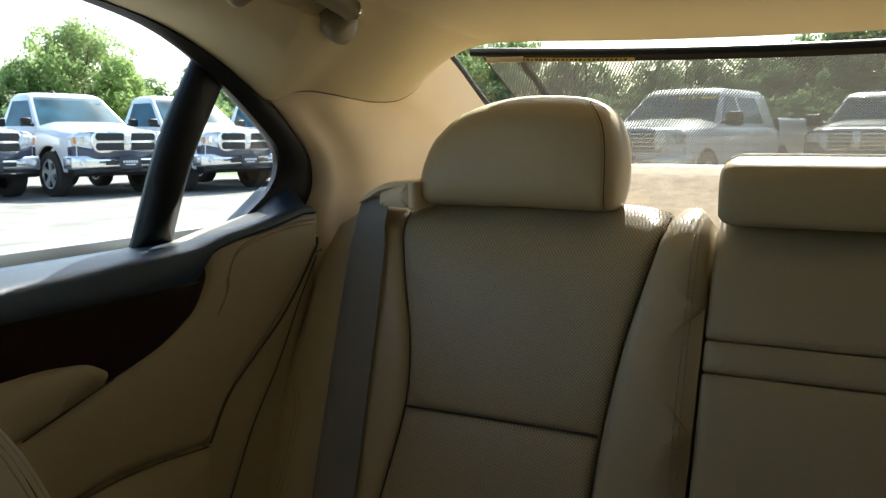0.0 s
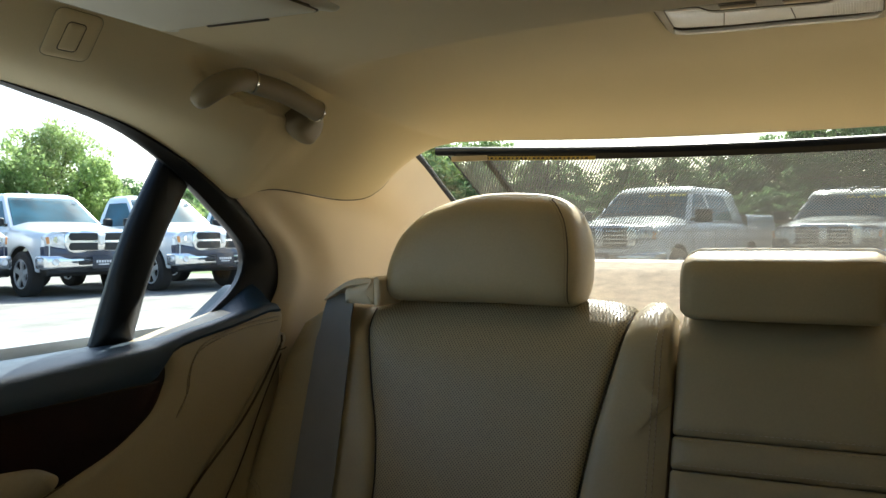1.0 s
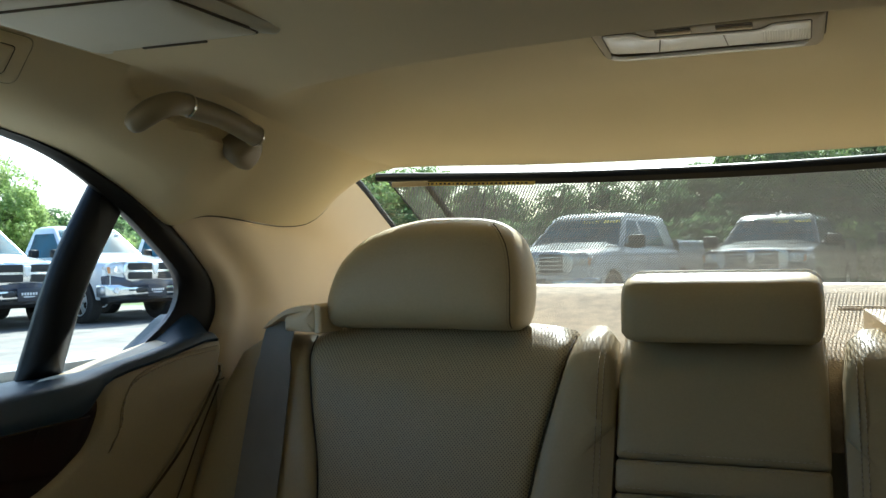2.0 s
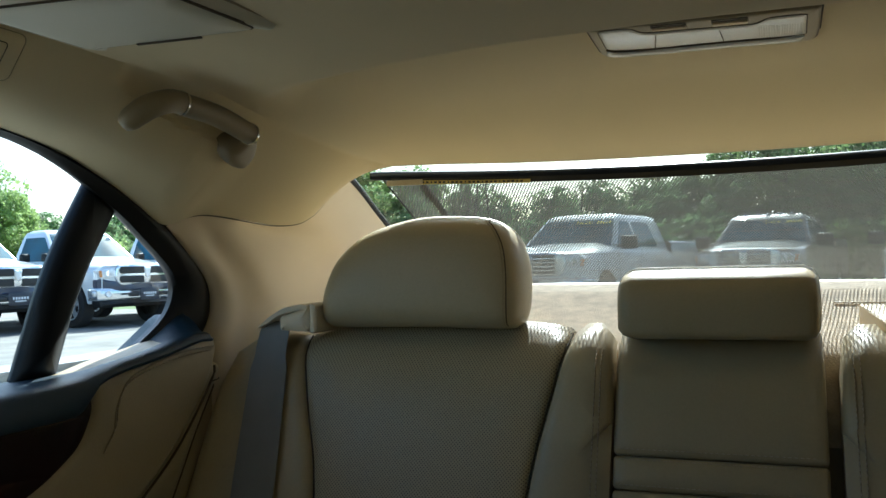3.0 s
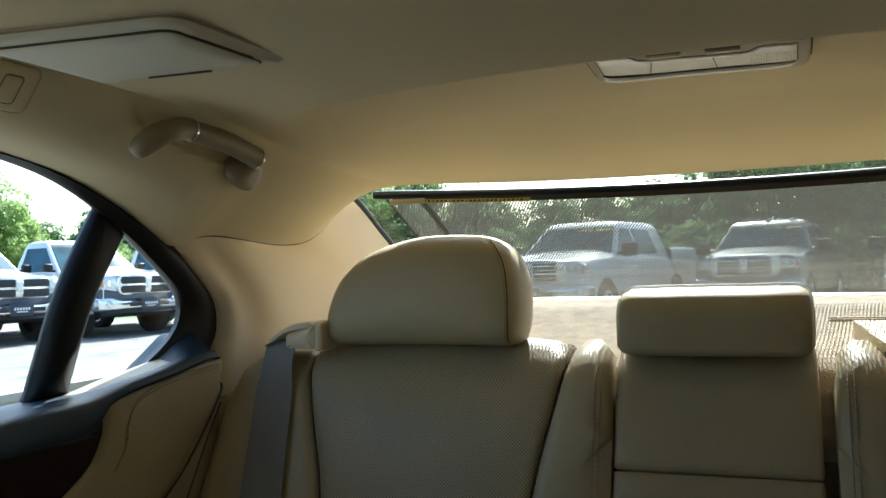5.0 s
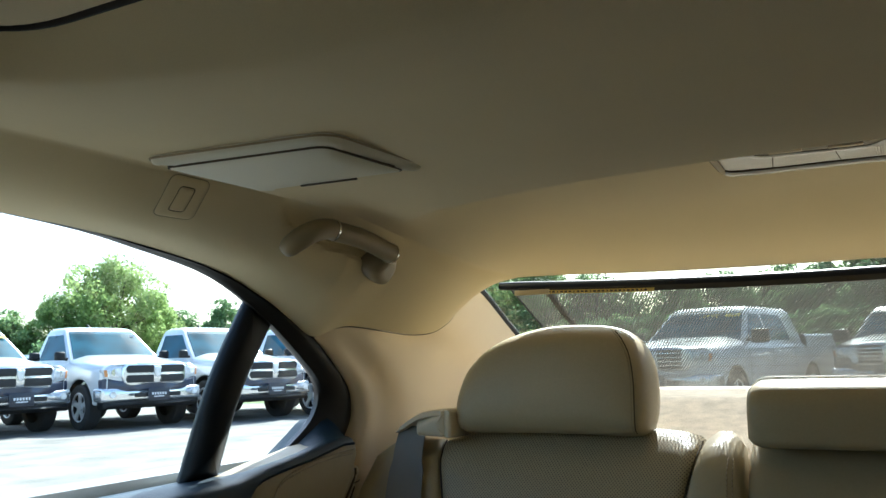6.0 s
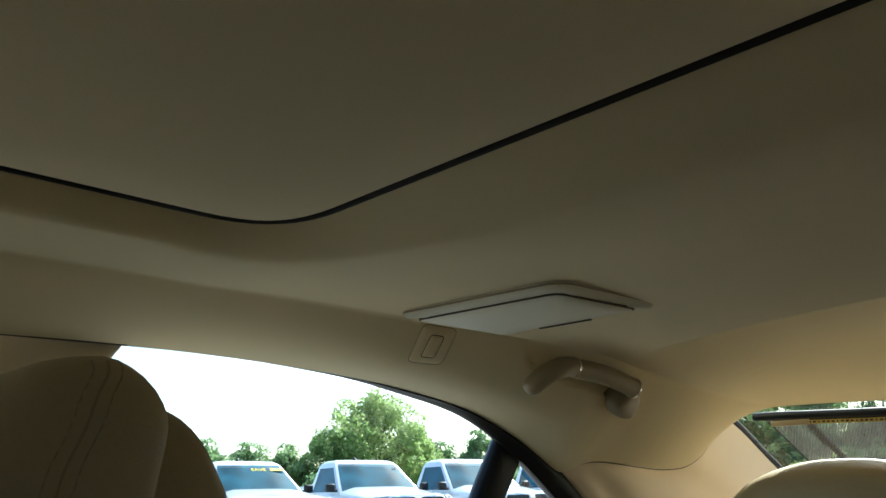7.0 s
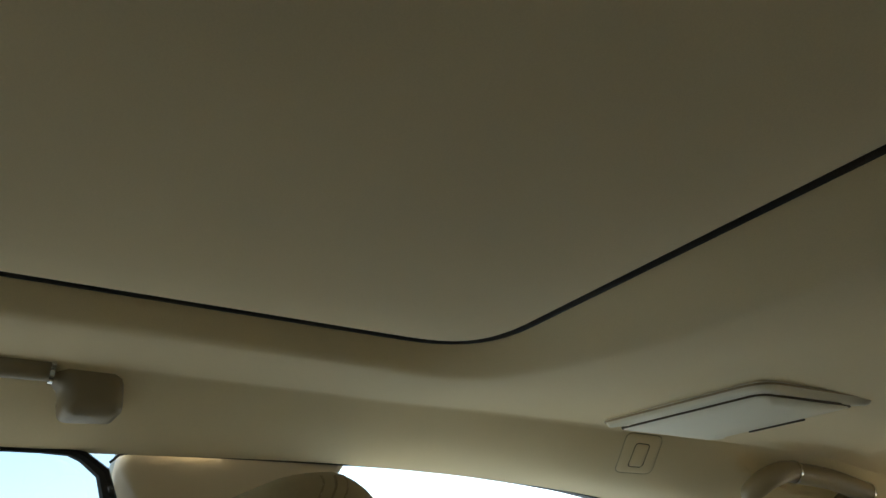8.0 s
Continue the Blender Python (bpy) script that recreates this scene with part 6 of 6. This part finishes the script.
def tree(seed, height, spread, label, leaf_mat, leaf=0.22, count=4200, crown_from=0.22, bare=False):
    rng = np.random.default_rng(seed)
    root = empty("tree", label, "tree", "trees round the car park")
    wood = bmesh.new()
    lean = rng.normal(0, 0.03, 2) * height
    trunk = [Vector((lean[0] * t * t, lean[1] * t * t, height * 0.8 * t)) for t in np.linspace(0, 1, 8)]
    tube(trunk, [0.045 * height * 0.5 * (1 - 0.85 * t) for t in np.linspace(0, 1, 8)], 8, bm=wood)
    tips = []
    for k in range(14 if bare else 9):
        t0 = rng.uniform(0.2, 0.85)
        i = t0 * 7
        base = trunk[int(i)].lerp(trunk[min(int(i) + 1, 7)], i - int(i))
        a, up = rng.uniform(0, math.tau), rng.uniform(0.5, 1.3)
        ln = spread * 0.5 * rng.uniform(0.6, 1.0) * (1.15 - t0 * 0.6)
        mid = base + Vector((math.cos(a) * ln * 0.5, math.sin(a) * ln * 0.5, ln * 0.35 * up))
        tip = base + Vector((math.cos(a) * ln, math.sin(a) * ln, ln * 0.9 * up))
        r0 = 0.010 * height * (1.1 - t0)
        tube([base, mid, tip], [r0, r0 * 0.6, r0 * 0.2], 5, bm=wood)
        tips.append(tip)
        if bare:
            for _ in range(5):
                q = mid.lerp(tip, rng.uniform(0, 1))
                e = q + Vector((rng.normal(0, 0.3), rng.normal(0, 0.3), rng.uniform(0.3, 0.8))) * (ln * 0.5)
                tube([q, q.lerp(e, 0.5) + Vector((0, 0, -0.03)), e], [r0 * 0.3, r0 * 0.2, r0 * 0.08], 4, bm=wood)
    part("trunk", wood, M_bark, root, "grey-brown trunk and limbs")
    if bare:
        return root
    # crown: lobes of leaf clumps with gaps
    lobes = []
    zc, zr = height * (crown_from + 1) / 2, height * (1 - crown_from) / 2
    for k in range(30):
        v = rng.normal(0, 1, 3)
        v /= np.linalg.norm(v)
        q = rng.uniform(0.35, 0.88)
        taper = 1 - 0.35 * max(0, v[2])
        lobes.append((np.array([v[0] * spread * 0.5 * q * taper, v[1] * spread * 0.5 * q * taper, zc + v[2] * zr * q]), spread * rng.uniform(0.10, 0.21)))
    cen = []
    while len(cen) < count:
        c, rad = lobes[rng.integers(len(lobes))]
        v = rng.normal(0, 1, 3)
        v /= np.linalg.norm(v)
        p = c + v * rad * rng.uniform(0.55, 1.08) * np.array([1, 1, 0.8])
        if noise.noise(Vector(p * (2.6 / (spread * 0.35))) + Vector((seed, 0, 0))) > -0.24 and p[2] > height * crown_from * 0.7:
            cen.append(p)
    C = np.array(cen)
    n = len(C)
    A = rng.normal(0, 1, (n, 3))
    A /= np.linalg.norm(A, axis=1, keepdims=True)
    up = np.tile([0, 0, 1.0], (n, 1)) + rng.normal(0, 0.7, (n, 3))
    B = np.cross(A, up)
    B /= np.maximum(np.linalg.norm(B, axis=1, keepdims=True), 1e-6)
    s = leaf * rng.uniform(0.6, 1.3, (n, 1))
    verts = np.concatenate([C - A * s, C + B * s * 0.55 + A * s * 0.1, C + A * s, C - B * s * 0.55 + A * s * 0.1], axis=1).reshape(-1, 3)
    me = bpy.data.meshes.new("crown")
    me.from_pydata(verts.tolist(), [], [(4 * i, 4 * i + 1, 4 * i + 2, 4 * i + 3) for i in range(n)])
    me.materials.append(leaf_mat)
    ob = new("crown", me)
    ob.parent = root
    return root


def build_trees():
    rng = random.Random(7)
    big = tree(3, 8.2, 7.6, "tall full green leafy tree behind the parked trucks", M_leaf_light, 0.115, 21000, 0.16)
    mid = tree(5, 5.2, 4.6, "round green leafy tree behind the parked trucks", M_leaf, 0.105, 11000, 0.14)
    small = tree(8, 4.6, 4.2, "dark green leafy tree behind the parked trucks", M_leaf, 0.105, 10000, 0.10)
    bush = tree(11, 2.6, 3.6, "low green hedge bush at the lot's edge", M_leaf, 0.13, 3400, 0.02)
    light_bush = tree(12, 2.4, 2.8, "low yellow-green bush at the lot's edge", M_leaf_light, 0.13, 2600, 0.02)
    bare = tree(21, 6.4, 2.6, "thin bare tree standing above the hedge", M_leaf, bare=True)

    def put(ob, x, y, s, first=[]):
        m = Matrix.Translation((x, y, -0.05)) @ pose(0, 0, 0, 0, 0, rng.uniform(0, 360))
        if ob not in first:
            first.append(ob)
            ob.matrix_basis = m
            ob.scale = (s, s, s)
            return ob
        new_ob = copy_thing(ob, m)
        new_ob.scale = (s * rng.uniform(0.95, 1.05), s * rng.uniform(0.95, 1.05), s)
        return new_ob
    for x, y, s in ((-45, 38.0, 1.08), (-46, 34.4, 0.74), (-45, 41.2, 0.72), (-50, 62.0, 0.85), (-52, 10.0, 0.8)):
        put(big, x, y, s)
    for x, y, s in ((-45, 44.2, 1.0), (-45, 48.2, 1.18), (-46, 52.0, 1.1), (-46, 29.0, 0.92), (-47, 57.0, 1.15)):
        put(mid, x, y, s)
    for x, y, s in ((-46, 26.0, 1.02), (-46, 31.6, 1.0), (-47, 23.0, 1.0), (-48, 18.0, 1.05), (-48, 13.0, 1.0), (-45, 36.4, 0.8), (-44, 46.0, 0.7)):
        put(small, x, y, s)
    for k in range(16):
        put(bush, -42 + rng.uniform(-1.5, 1.5), 14 + 2.7 * k, rng.uniform(0.7, 1.15))
    for x, y, s in ((-33.5, 27.2, 0.95), (-35, 30.5, 0.7), (-36, 36, 0.9)):
        put(light_bush, x, y, s)
    # behind the rear row
    for x, y, s in ((-24.5, 42, 0.95), (-20, 41, 0.85), (-16.6, 41, 0.78), (0.6, 38.5, 0.98), (4.5, 40, 1.0), (9.5, 41, 1.05), (-30, 42, 1.0), (15, 42, 1.0)):
        put(big, x, y, s)
    for x, y, s in ((-22, 38, 1.0), (-18.6, 38, 0.98), (-13.6, 40, 1.0), (-9.6, 40, 0.90), (-7.4, 39.5, 0.93), (-5.0, 40, 0.97), (-2.8, 39, 1.02), (2.4, 37, 1.0), (7, 37, 1.0), (12, 38, 1.0)):
        put(mid, x, y, s)
    for x, y, s in ((-15.4, 37.5, 0.9), (-11.6, 39, 0.92), (-8.4, 37.5, 0.86), (-6.2, 37, 0.88), (-4.0, 37, 0.9), (-1.2, 36.5, 0.95), (1.4, 36, 0.9), (4.0, 36, 0.95), (-27, 38, 1.0)):
        put(small, x, y, s)
    for k in range(24):
        put(bush if k % 4 else light_bush, -30 + 2.0 * k + rng.uniform(-0.6, 0.6), 33.5 + rng.uniform(-1.2, 1.2), rng.uniform(0.8, 1.2))
    for x, y, s in ((-12.9, 38, 1.02), (-12.2, 38.5, 0.98), (-7.9, 38, 0.86), (-5.4, 38, 0.84)):
        put(bare, x, y, s)


build_ground()
build_trucks()
build_trees()
